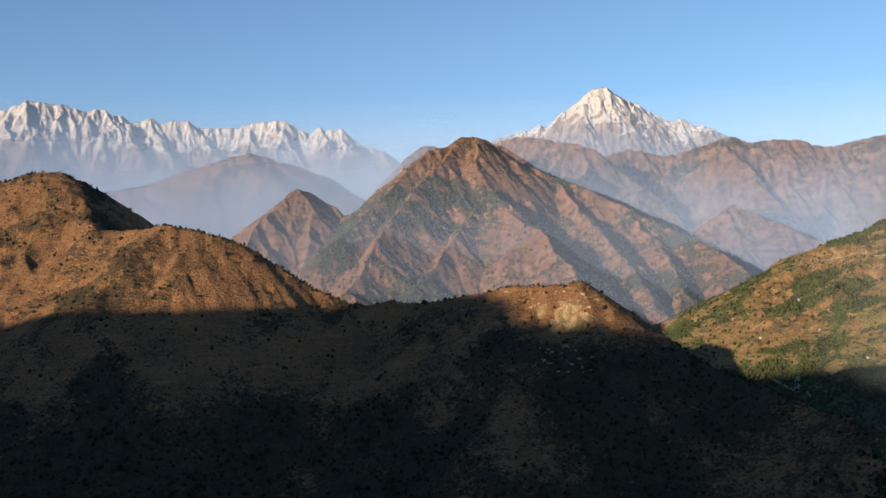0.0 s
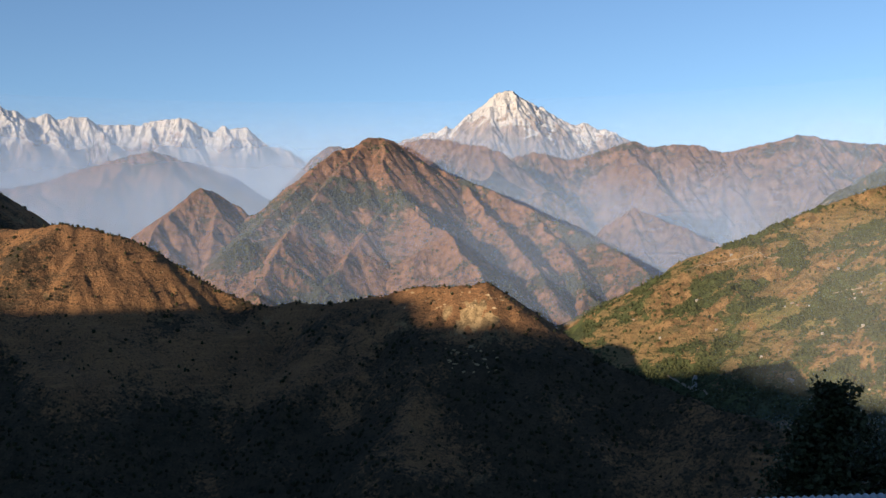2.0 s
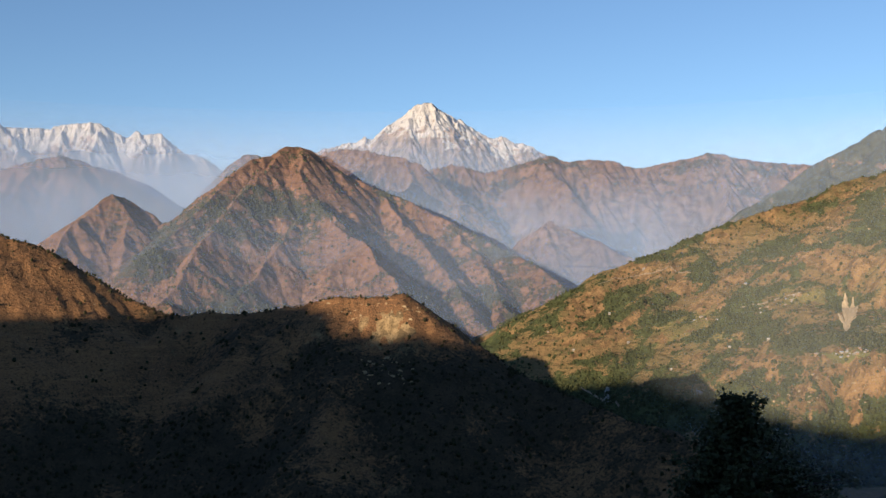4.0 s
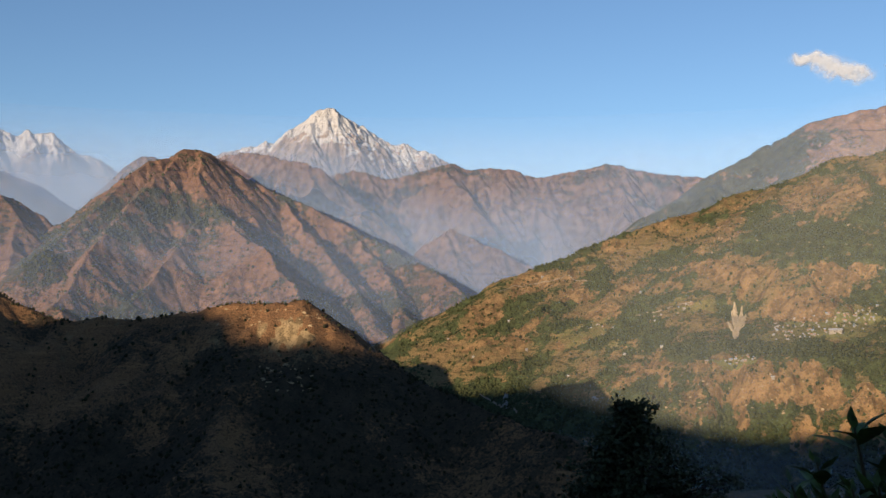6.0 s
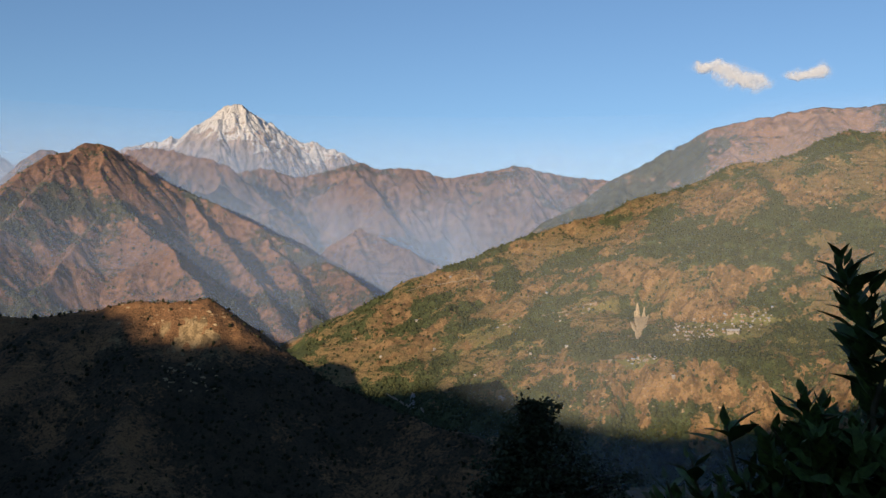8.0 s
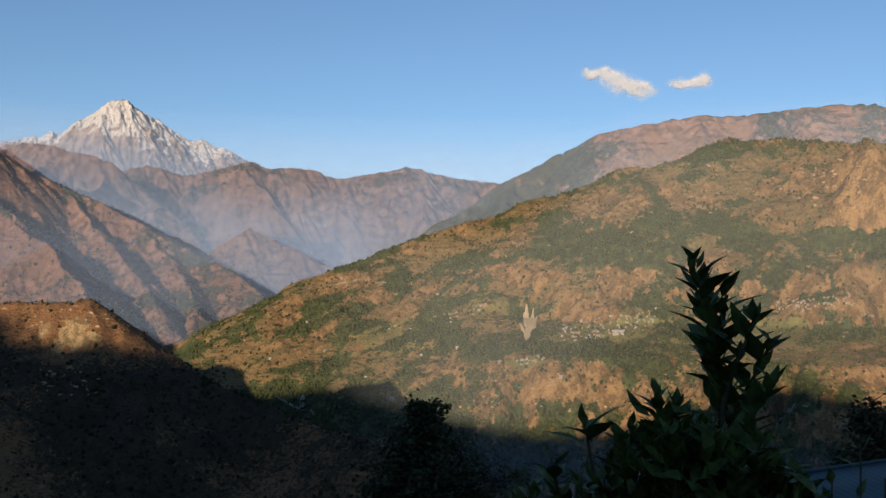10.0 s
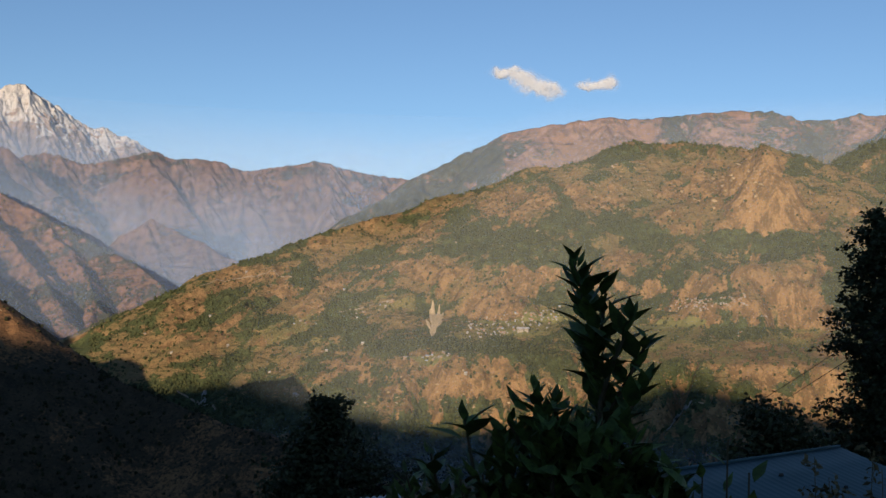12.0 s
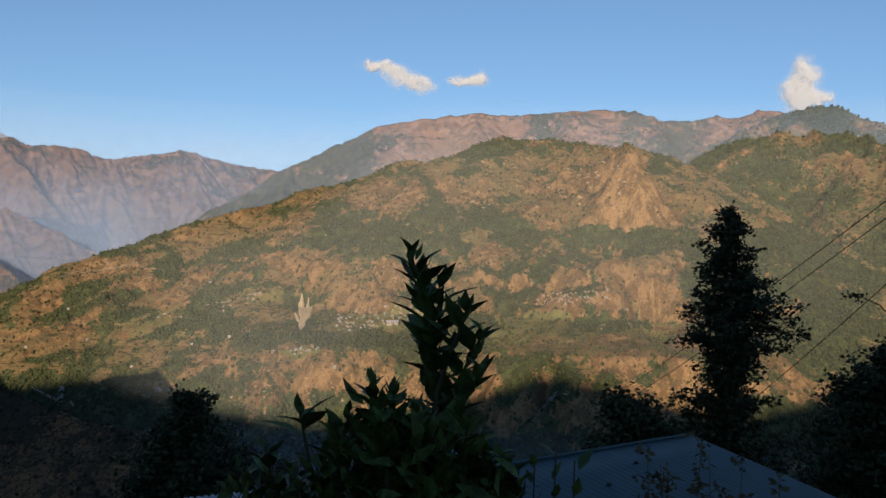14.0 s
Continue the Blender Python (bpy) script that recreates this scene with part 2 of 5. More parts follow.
    def height(self, x, y):
        x, y = np.asarray(x, float), np.asarray(y, float)
        if self.grid:
            x0, y0, step, g = self.grid
            u, v = np.clip((x - x0) / step, 0, g.shape[1] - 1.001), np.clip((y - y0) / step, 0, g.shape[0] - 1.001)
            i, j = u.astype(int), v.astype(int)
            u, v = u - i, v - j
            h = (g[j, i] * (1 - u) + g[j, i + 1] * u) * (1 - v) + (g[j + 1, i] * (1 - u) + g[j + 1, i + 1] * u) * v
        else:
            h = self.form(x, y)
        h = h + (fbm(x, y + self.seed, self.wear_size * 0.12, 3) - 0.5) * self.wear * 0.22
        if self.bench:
            h = self.bench(x, y, h)
        return h


def link_mesh(name, verts, faces, material, smooth_shade=True):
    me = bpy.data.meshes.new(name)
    verts, faces = np.asarray(verts, np.float32), np.asarray(faces, np.int32)
    me.vertices.add(len(verts))
    me.vertices.foreach_set("co", verts.ravel())
    n = faces.shape[1]
    me.loops.add(faces.size)
    me.loops.foreach_set("vertex_index", faces.ravel())
    me.polygons.add(len(faces))
    me.polygons.foreach_set("loop_start", np.arange(len(faces), dtype=np.int32) * n)
    me.polygons.foreach_set("use_smooth", np.full(len(faces), smooth_shade))
    me.update(calc_edges=True)
    me.materials.append(material)
    return me


def sheet(name, land, az, dist, cols, rows, material, cover, power=1.0):
    """A landform as a mesh over a sector of the plan; cover gives its layers (bare, wood, snow) from x, y, z and the steepness."""
    a = np.radians(np.linspace(az[0], az[1], cols))
    r = dist[0] + (dist[1] - dist[0]) * np.linspace(0, 1, rows) ** power
    A, R = np.meshgrid(a, r)
    x, y = R * np.sin(A), R * np.cos(A)
    z = land.height(x, y)
    steep = np.hypot(np.gradient(z, axis=1) / np.maximum(R * (a[1] - a[0]), 0.01), np.gradient(z, axis=0) / np.gradient(r)[:, None])
    i = np.arange(rows * cols).reshape(rows, cols)
    faces = np.stack([i[:-1, :-1], i[:-1, 1:], i[1:, 1:], i[1:, :-1]], -1).reshape(-1, 4)[:, ::-1]
    me = link_mesh(name, np.stack([x, y, z], -1).reshape(-1, 3), faces, material)
    for key, layer in cover(x, y, z, steep).items():
        at = me.attributes.new(key, "FLOAT", "POINT")
        at.data.foreach_set("value", np.ascontiguousarray(layer, dtype=np.float32).ravel())
    return new(name, me)

# ---------------------------------------------------------------- the mountains
def cover_plain(wood=0.3, bare=0.35, size=260, steep_bare=0.5, wood_low=0.0, snow_from=None):
    def cover(x, y, z, steep):
        w = wood + (fbm(x, y, size, 4) - 0.5) * 1.5
        b = bare + (fbm(x + 900, y, size * 0.5, 4) - 0.5) * 1.0 + (steep - 0.75) * steep_bare
        out = {"wood": w - smooth(steep, 0.9, 1.4) * 0.5, "bare": b}
        if snow_from is not None:
            lo, hi = snow_from
            out["snow"] = smooth(z + (fbm(x, y, 120, 4) - 0.5) * 160, lo, hi) * 0.85 - smooth(steep, 0.8, 1.7) * 0.5 + smooth(z, hi, hi + 110) * 0.26
            out["wood"] = out["wood"] - smooth(z, lo - 250, lo)
        return out
    return cover


def mountain(name, label, land, az, dist, cols, rows, material, cover, power=1.0):
    if land.carve:
        land.settle(az, dist)
    ob = sheet(name, land, az, dist, cols, rows, material, cover, power)
    return tagged(ob, label, "mountain")


def cover_snow(lo, hi):
    """Snow above a ragged line, thin on the steepest faces, bare rock below."""
    def cover(x, y, z, steep):
        out = cover_plain(0.1, 0.6)(x, y, z, steep)
        out["wood"] = out["wood"] - 1
        out["snow"] = smooth(z + (fbm(x, y, 130, 4) - 0.5) * 260, lo, hi) * 0.95 - 0.6 * smooth(steep, 0.9, 2.2) + 0.3 * smooth(z, hi, hi + 90)
        return out
    return cover


# near ridge: dark dome, sunlit shoulder, saddle and knoll, running down into the valley
near_ridge = Landform(
    [[(-18.6, 1290, 2.9), (-16.8, 1250, 2.83), (-15.47, 1240, 3.19), (-14.14, 1230, 3.02), (-12.63, 1220, 2.61), (-11.1, 1210, 2.06), (-10.36, 1205, 1.42), (-9.0, 1195, 0.77),
      (-7.13, 1180, -0.44), (-5.57, 1165, -1.04), (-4.3, 1150, -1.32), (-2.7, 1140, -1.2), (-0.2, 1120, -1.16), (2.05, 1110, -0.89), (3.65, 1100, -0.54), (5.55, 1090, -0.49), (8.06, 1080, -0.38), (8.67, 1070, -0.86),
      (9.88, 1060, -1.98), (11.1, 1050, -2.78), (12.0, 1040, -3.25), (12.87, 1030, -4.34), (14.65, 1010, -4.95), (16.4, 990, -5.76), (18.7, 960, -6.57), (20.06, 940, -7.27), (22, 915, -7.66), (24, 880, -8.6), (27, 820, -10.5), (30, 760, -13)]],
    0.72, lift=1.018, seed=3, gap=130, length=190, fall=0.84, wear=13, wear_size=70, carve=(40, 1.5, 3, 4.0), firm=0.4,
    cliffs=[(0.72, (-34, 1560, 2.6), (-30, 1500, 3.6), (-26, 1480, 5.0), (-23.5, 1470, 5.48), (-22.15, 1460, 5.92), (-20.5, 1450, 6.06), (-19.65, 1460, 5.6), (-18.5, 1580, 4.71), (-17.4, 1680, 3.65), (-16.2, 1780, 2.7), (-13, 1900, 0.5)),
            (0.72, (-19.65, 1460, 5.6), (-19.4, 1370, 4.2), (-19.0, 1290, 3.0), (-18.6, 1290, 2.9)), (0.72, (-23.2, 1465, 5.3), (-22.4, 1330, 2.8), (-21.6, 1200, -0.4)), (0.72, (-27, 1480, 4.7), (-25.6, 1320, 2.0), (-24.4, 1180, -1.2))])
central = Landform(
    [[(-5.8, 2900, 2.4), (-4.5, 3000, 3.5), (-2.9, 3150, 4.9), (-1.94, 3300, 6.18), (-0.64, 3400, 7.1), (0.5, 3460, 7.35), (1.2, 3500, 7.8), (1.9, 3520, 7.8), (2.6, 3530, 7.6), (3.1, 3530, 7.2), (4.5, 3530, 6.3), (6.4, 3500, 5.45),
      (8.3, 3440, 4.75), (10.4, 3370, 3.68), (12.6, 3260, 2.5), (14.5, 3140, 1.55), (15.8, 3030, 0.85), (17.0, 2900, -0.4), (18.3, 2760, -1.9)]],
    0.85, lift=1.018, seed=5, gap=230, length=280, fall=0.84, wear=20, wear_size=130, carve=(100, 5.5, 3, 5.0), firm=0.8,
    side_lines=[[(1.3, 3500, 7.8), (2.0, 3380, 6.5), (2.65, 3240, 5.0), (3.4, 3140, 4.4), (5.1, 2960, 2.9), (6.5, 2790, 1.3), (8.1, 2640, -0.6), (10.2, 2480, -2.7), (11.5, 2380, -3.9)], [(1.3, 3500, 7.75), (-0.66, 3260, 5.9), (-2.6, 3000, 3.6), (-4.2, 2780, 1.5), (-5.2, 2600, -0.4)],
                [(2.75, 3230, 4.8), (0.5, 2920, 2.0), (-1.4, 2700, -0.3), (-2.7, 2560, -1.9)], [(10.4, 3370, 3.6), (11.6, 3180, 1.9), (12.7, 3010, 0.4), (13.0, 2860, -1.0), (12.9, 2700, -2.9)], [(6.4, 3500, 5.4), (7.6, 3300, 3.9), (9.2, 3100, 2.1), (10.6, 2900, 0.1), (11.6, 2720, -1.8)], [(14.5, 3140, 1.5), (15.2, 2990, 0.0), (15.6, 2820, -1.9)]])
left_peak = Landform(
    [[(-14, 3500, 1.2), (-11.1, 3440, 2.78), (-9.87, 3400, 3.14), (-8.92, 3370, 4.22), (-8.12, 3340, 5.16), (-7.35, 3370, 4.93), (-6.1, 3420, 4.03), (-4.85, 3450, 3.38), (-3, 3480, 3.2)]],
    0.8, lift=1.01, seed=8, gap=200, length=380, fall=0.82, wear=18, wear_size=110, carve=(100, 8, 3, 5.0), firm=0.8,
    side_lines=[[(-8.12, 3360, 5.1), (-7.9, 3200, 3.2), (-7.3, 3000, 1.2), (-6.6, 2800, -1.2)]])
back_dome = Landform(
    [[(-4.5, 3980, 3.5), (-2.9, 4000, 5.57), (-1.92, 4020, 6.81), (-1.1, 4020, 7.37), (-0.3, 4020, 7.32), (0.9, 4020, 7.15), (2.4, 4020, 7.2), (3.84, 3920, 7.63), (5.1, 3840, 7.71), (6.68, 3760, 7.38), (7.94, 3710, 7.24), (8.86, 3700, 6.82), (9.77, 3740, 5.95), (11.5, 3830, 4.3), (13.5, 3930, 2.4), (15.5, 4030, 0.6), (17, 4090, -0.6)]],
    1.25, lift=1.016, seed=11, gap=300, length=260, fall=0.7, wear=26, wear_size=100, carve=(95, 9, 3, 5.0), firm=0.8)
back_ridge = Landform(
    [[(7, 4080, 6.0), (10.4, 4080, 6.82), (11.34, 4080, 6.72), (12.55, 4080, 6.36), (14.08, 4080, 6.74), (15.88, 4080, 7.26), (17.05, 4080, 6.88), (17.63, 4080, 7.0), (19.36, 4080, 6.89), (20.19, 4080, 6.54), (21.17, 4080, 6.42),
      (22.42, 4080, 6.69), (23.64, 4080, 6.89), (24.74, 4080, 7.16), (26.61, 4080, 6.69), (28.16, 4080, 6.44), (30.3, 4080, 6.2), (33, 4080, 5.6)]],
    1.0, lift=1.012, seed=13, gap=260, length=380, fall=0.72, wear=34, wear_size=150, carve=(110, 10, 3, 5.0), firm=0.75,
    side_lines=[[(15.88, 4080, 7.2), (16.2, 3980, 6.2), (17.0, 3860, 5.0), (18.2, 3760, 3.6), (19.6, 3660, 2.2)], [(17.0, 3860, 5.0), (16.2, 3760, 3.4), (15.4, 3660, 1.6)], [(28.16, 4080, 6.4), (27.2, 3900, 4.7), (25.8, 3720, 2.6)], [(24.7, 4080, 7.1), (24.0, 3920, 5.4), (22.6, 3760, 3.6), (21.6, 3660, 2.0)], [(11.3, 4080, 6.7), (11.9, 3940, 5.5), (13.0, 3780, 3.6), (13.6, 3660, 1.8)], [(19.4, 4080, 6.8), (20.0, 3940, 5.2), (20.8, 3800, 3.4)]])
right_far = Landform(
    [[(22.5, 3300, 1.2), (25.5, 3450, 3.2), (28, 3600, 4.9), (30.2, 3700, 6.47), (32.06, 3750, 7.43), (33.94, 3800, 8.28), (35.35, 3800, 9.05), (37.1, 3800, 9.42), (39, 3800, 9.69), (41.24, 3800, 9.95), (43.16, 3800, 9.82), (44.1, 3800, 9.92), (46, 3800, 10.09), (47.9, 3800, 10.18),
      (50.1, 3800, 10.07), (51.16, 3800, 9.66), (52.54, 3800, 9.52), (54.34, 3800, 9.76), (55.53, 3800, 9.62), (56.55, 3800, 10.1), (58, 3800, 9.8), (63, 3800, 9.0), (68, 3800, 8.5)]],
    0.8, lift=0.994, seed=17, gap=230, length=480, fall=0.7, wear=22, wear_size=120, carve=(110, 9, 3, 6.0), firm=0.8)
right_near = Landform(
    [[(50.4, 3350, 7.45), (52.26, 3300, 7.75), (54.95, 3230, 8.48), (56.42, 3200, 9.2), (57.86, 3150, 9.82), (59.3, 3120, 10.0), (60.35, 3100, 10.11), (60.97, 3080, 9.5), (62.83, 3050, 9.07), (66, 3000, 8.2), (72, 2950, 7.5)]],
    0.72, lift=0.997, seed=19, gap=220, length=600, fall=0.7, wear=24, wear_size=120, carve=(110, 8, 3, 6.0), firm=0.7,
    side_lines=[[(60.35, 3100, 10.0), (58.8, 2700, 5.2), (57.6, 2350, 1.5), (56.5, 2000, -2.8), (56, 1700, -7.5)]])


def shelf(x, y, h):
    """Village terraces above steep bluffs, along the farther half of the valley side."""
    az = np.degrees(np.arctan2(x, y))
    k = smooth(az, 25, 34) * (1 - smooth(az, 55, 58))
    h = h + (fbm(x + 40, y, 140, 3) - 0.5) * 40 * k
    d = np.hypot(x, y)
    crag = smooth(az, 45, 46.5) * (1 - smooth(az, 52.5, 53.5)) * smooth(h, 20, 60)
    h = h + crag * (fbm(az * 46, d * 0.35, 34, 4, True) - 0.55) * 15
    h = h - 70 * np.exp(-((az - 48.4) / 2.0) ** 2 - ((d - 2050) / 90) ** 2) - 50 * np.exp(-((az - 51.3) / 1.4) ** 2 - ((d - 1790) / 70) ** 2)
    low = np.exp(-((h + 150) / 45) ** 2) * smooth(az, 22, 28)
    h = h + low * (fbm(az * 36 + h * 0.12, h * 0.15, 44, 4, True) - 0.6) * 15
    ravine = np.exp(-((az - 45 - (h + 150) * 0.02) / 0.3) ** 2) * smooth(h, -175, -140) * (1 - smooth(h, -95, -70))
    h = h - 17 * ravine
    return h + k * (np.interp(h, (-320, -200, -112, -70, -10, 60, 500), (-320, -235, -98, -82, -50, 60, 500)) - h)


valley_side = Landform(
    [[(12.84, 2100, -4.32), (14.6, 2200, -2.91), (16.8, 2300, -1.33), (19.0, 2400, 0.58), (20.9, 2450, 1.53), (24.1, 2500, 2.79), (27.2, 2560, 3.86), (29.65, 2620, 4.51), (31.8, 2660, 5.37), (34.6, 2700, 6.32), (36.5, 2710, 6.95), (38.43, 2710, 7.16),
      (39.7, 2700, 7.66), (42.2, 2690, 8.43), (44.8, 2680, 8.37), (47.3, 2660, 8.13), (48.56, 2640, 7.92), (49.49, 2600, 8.13), (50.2, 2560, 7.35), (50.8, 2520, 5.95), (52.3, 2420, 4.04), (52.8, 2340, 2.81), (53.4, 2150, 0.0), (54, 1950, -3.5), (54.5, 1750, -7)]],
    0.50, lift=0.994, seed=23, gap=300, length=620, fall=0.86, wear=22, wear_size=120, bench=shelf, carve=(90, 6, 3, 6.0), firm=0.6,
    side_lines=[[(31.8, 2660, 5.3), (29.5, 2350, 2.2), (27.5, 2050, -1.2), (25.5, 1800, -5.0)], [(39.7, 2700, 7.6), (37.5, 2400, 4.2), (36, 2150, 1.0)], [(44.8, 2680, 8.3), (43.6, 2450, 5.6), (42.5, 2250, 2.6)]],
    cliffs=[(3.4, (47.6, 2300, 7.25), (48.2, 2270, 7.6), (48.9, 2245, 7.95), (49.45, 2230, 8.15), (49.85, 2235, 7.75)), (1.4, (49.85, 2240, 7.7), (50.3, 2235, 6.8), (50.8, 2220, 5.9), (51.5, 2190, 4.9), (52.3, 2150, 3.8)), (1.5, (49.45, 2230, 8.05), (49.5, 2600, 8.1)), (1.9, (43.0, 2420, 4.0), (44.4, 2400, 5.3), (45.7, 2400, 6.7)), (1.9, (43.2, 2520, 6.0), (44.2, 2470, 6.5), (45.2, 2490, 6.1), (46.2, 2440, 6.3)), (1.8, (40.5, 2540, 5.2), (41.6, 2500, 5.6), (42.6, 2520, 5.4)), (1.7, (33.4, 2540, 3.6), (34.6, 2500, 4.1), (35.4, 2520, 3.9)), (1.6, (25.8, 2380, 1.5), (26.8, 2340, 1.9), (27.4, 2360, 1.8)), (2.8, (50.0, 1930, 1.5), (50.4, 1880, 1.9), (50.9, 1870, 2.1), (51.3, 1900, 1.8))])
snow_range = Landform(
    [[(-31, 4650, 8.6), (-27, 4650, 9.4), (-23.48, 4650, 9.1), (-22.66, 4650, 9.42), (-22.25, 4650, 9.7), (-21.5, 4650, 9.58), (-20.17, 4650, 9.53), (-19.33, 4650, 9.2), (-18.26, 4650, 9.41), (-18.04, 4650, 9.03), (-17.46, 4650, 9.08), (-16.97, 4650, 8.64), (-16.44, 4650, 8.81),
      (-15.84, 4650, 9.0), (-15.4, 4650, 8.65), (-14.96, 4650, 8.84), (-13.91, 4650, 8.83), (-13.4, 4650, 8.47), (-11.33, 4650, 8.49), (-10.4, 4650, 8.77), (-8.69, 4620, 8.94), (-8.07, 4620, 8.5), (-7.29, 4620, 8.19), (-6.75, 4600, 8.59), (-6.5, 4600, 8.4), (-5.55, 4600, 8.49),
      (-4.77, 4600, 7.8), (-4.14, 4600, 7.38), (-3.19, 4620, 7.21), (-2.56, 4640, 6.73), (0, 4650, 5.8)]],
    1.2, lift=1.005, seed=29, gap=260, length=280, fall=0.74, wear=36, wear_size=110, carve=(64, 9, 4, 4.5), firm=0.9,
    side_lines=[[(-18.26, 4650, 9.4), (-17.6, 4540, 8.2), (-17.0, 4420, 6.9), (-16.8, 4300, 5.6)], [(-8.69, 4620, 8.9), (-8.9, 4500, 7.9), (-9.6, 4380, 6.9)], [(-5.6, 4600, 8.4), (-5.4, 4480, 7.3), (-5.6, 4340, 5.9)], [(-13.4, 4650, 8.4), (-12.6, 4500, 7.3), (-12.0, 4360, 6.0)]])
snow_peak = Landform(
    [[(1.5, 4650, 6.9), (3.2, 4640, 7.58), (4.16, 4630, 7.81), (4.74, 4630, 8.04), (5.11, 4630, 7.9), (5.6, 4620, 8.32), (6.01, 4620, 8.12), (6.88, 4600, 8.87), (7.93, 4590, 9.6), (8.57, 4580, 10.0), (8.89, 4580, 10.11), (9.42, 4580, 10.12), (9.72, 4590, 9.82), (10.18, 4590, 9.49), (11.1, 4600, 9.14),
      (11.85, 4610, 8.61), (12.91, 4610, 8.12), (13.36, 4620, 8.28), (14.05, 4620, 7.88), (14.56, 4620, 7.88), (15.29, 4630, 7.5), (15.88, 4640, 7.19), (17, 4650, 6.6), (21, 4650, 6.0)]],
    1.1, lift=1.028, seed=31, gap=300, length=240, fall=0.76, wear=34, wear_size=90, carve=(58, 9.5, 4, 4.5), firm=0.9,
    side_lines=[[(8.9, 4580, 10.05), (8.45, 4490, 8.9), (8.75, 4400, 7.8), (9.6, 4290, 6.5)], [(7.93, 4590, 9.55), (7.3, 4480, 8.4), (6.5, 4370, 7.2)], [(11.85, 4610, 8.55), (11.4, 4510, 7.7), (10.7, 4410, 6.9)], [(13.36, 4620, 8.2), (13.1, 4500, 7.2), (13.3, 4380, 6.2)]])
front_foothill = Landform(
    [[(-27, 4060, 4.4), (-24, 4060, 4.8), (-19, 4060, 4.9), (-16.48, 4060, 5.3), (-14.1, 4050, 6.2), (-11.96, 4040, 6.85), (-10.73, 4040, 7.15), (-9.5, 4040, 6.85), (-7.95, 4040, 6.25), (-6.4, 4050, 5.3), (-4.5, 4060, 4.2), (-2, 4060, 3.4)]],
    1.0, lift=1.005, seed=37, gap=190, length=320, fall=0.72, wear=22, wear_size=120, carve=(100, 9, 3, 5.0), firm=0.8,
    side_lines=[[(-10.73, 4040, 7.1), (-11.0, 3920, 5.6), (-12.0, 3800, 4.2), (-13.6, 3680, 2.6)], [(-7.95, 4040, 6.2), (-8.4, 3900, 4.6), (-9.6, 3740, 2.8)]])

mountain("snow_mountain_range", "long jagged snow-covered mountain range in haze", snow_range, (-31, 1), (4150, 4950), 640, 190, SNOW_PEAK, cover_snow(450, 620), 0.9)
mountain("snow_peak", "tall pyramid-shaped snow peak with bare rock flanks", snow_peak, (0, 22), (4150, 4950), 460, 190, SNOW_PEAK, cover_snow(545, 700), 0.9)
mountain("foothill", "hazy bare brown foothill below the snow range", front_foothill, (-27, 0), (3615, 4110), 280, 110, FAR_HILL, cover_plain(0.35, 0.4))
mountain("rocky_ridge", "hazy brown rocky ridge with rounded domes", back_dome, (-6, 17), (3615, 4110), 300, 120, FAR_HILL, cover_plain(0.42, 0.4))
# wood share raised so dark scrub stands in for the ridge's shaded slopes
mountain("rocky_ridge", "long hazy brown ridge with patches of scrub", back_ridge, (6, 34), (3615, 4110), 400, 130, FAR_HILL, cover_plain(0.6, 0.35))
spur_hill = Landform(
    [[(15.8, 3580, 3.6), (16.9, 3550, 3.25), (18.6, 3470, 2.5), (20.4, 3410, 1.5), (22.4, 3330, 0.2), (24.5, 3270, -1.6)], [(16.9, 3550, 3.25), (16.2, 3450, 1.9), (15.4, 3370, 0.4), (14.6, 3290, -1.6)], [(18.6, 3470, 2.5), (18.2, 3390, 1.2), (17.8, 3290, -0.8)], [(20.4, 3410, 1.5), (20.0, 3330, 0.3), (19.6, 3240, -1.4)]],
    0.72, seed=47, gap=140, length=200, fall=0.85, wear=20, wear_size=100, carve=(80, 8, 3, 5.0))
mountain("spur_hill", "low brown spur hill where two valleys meet", spur_hill, (12, 27), (3180, 3590), 240, 130, FAR_HILL, cover_plain(0.4, 0.4, 160))
mountain("pointed_hill", "small pointed brown hill with one shaded flank", left_peak, (-15, -2), (2550, 3580), 200, 160, CENTRAL_HILL, cover_plain(0.35, 0.4))
def cover_central(x, y, z, steep):
    """Scrub and woods in patches, thinning out towards the summit."""
    out = cover_plain(0.52, 0.4, 150)(x, y, z, steep)
    out["wood"] = out["wood"] - 0.28 * smooth(z, 300, 430)
    return out


mountain("central_mountain", "broad brown mountain with wooded gullies and terraces", central, (-8, 18.5), (2250, 3585), 460, 280, CENTRAL_HILL, cover_central)
def cover_ridge(x, y, z, steep):
    """Dark wood cover on the flank that falls to the far valley, and in the gullies as painted shade, bare slopes
    between.
    """
    az = np.degrees(np.arctan2(x, y))
    out = cover_plain(0.42, 0.4, 300)(x, y, z, steep)
    gully = np.exp(-((az - 44.6) / 0.8) ** 2) + np.exp(-((az - 52.2) / 1.6) ** 2) + 0.7 * np.exp(-((az - 49.5) / 0.8) ** 2)
    out["wood"] = out["wood"] + 0.36 * (1 - smooth(az + (z - 450) * 0.012, 34, 37.5)) + 0.4 * gully
    return out


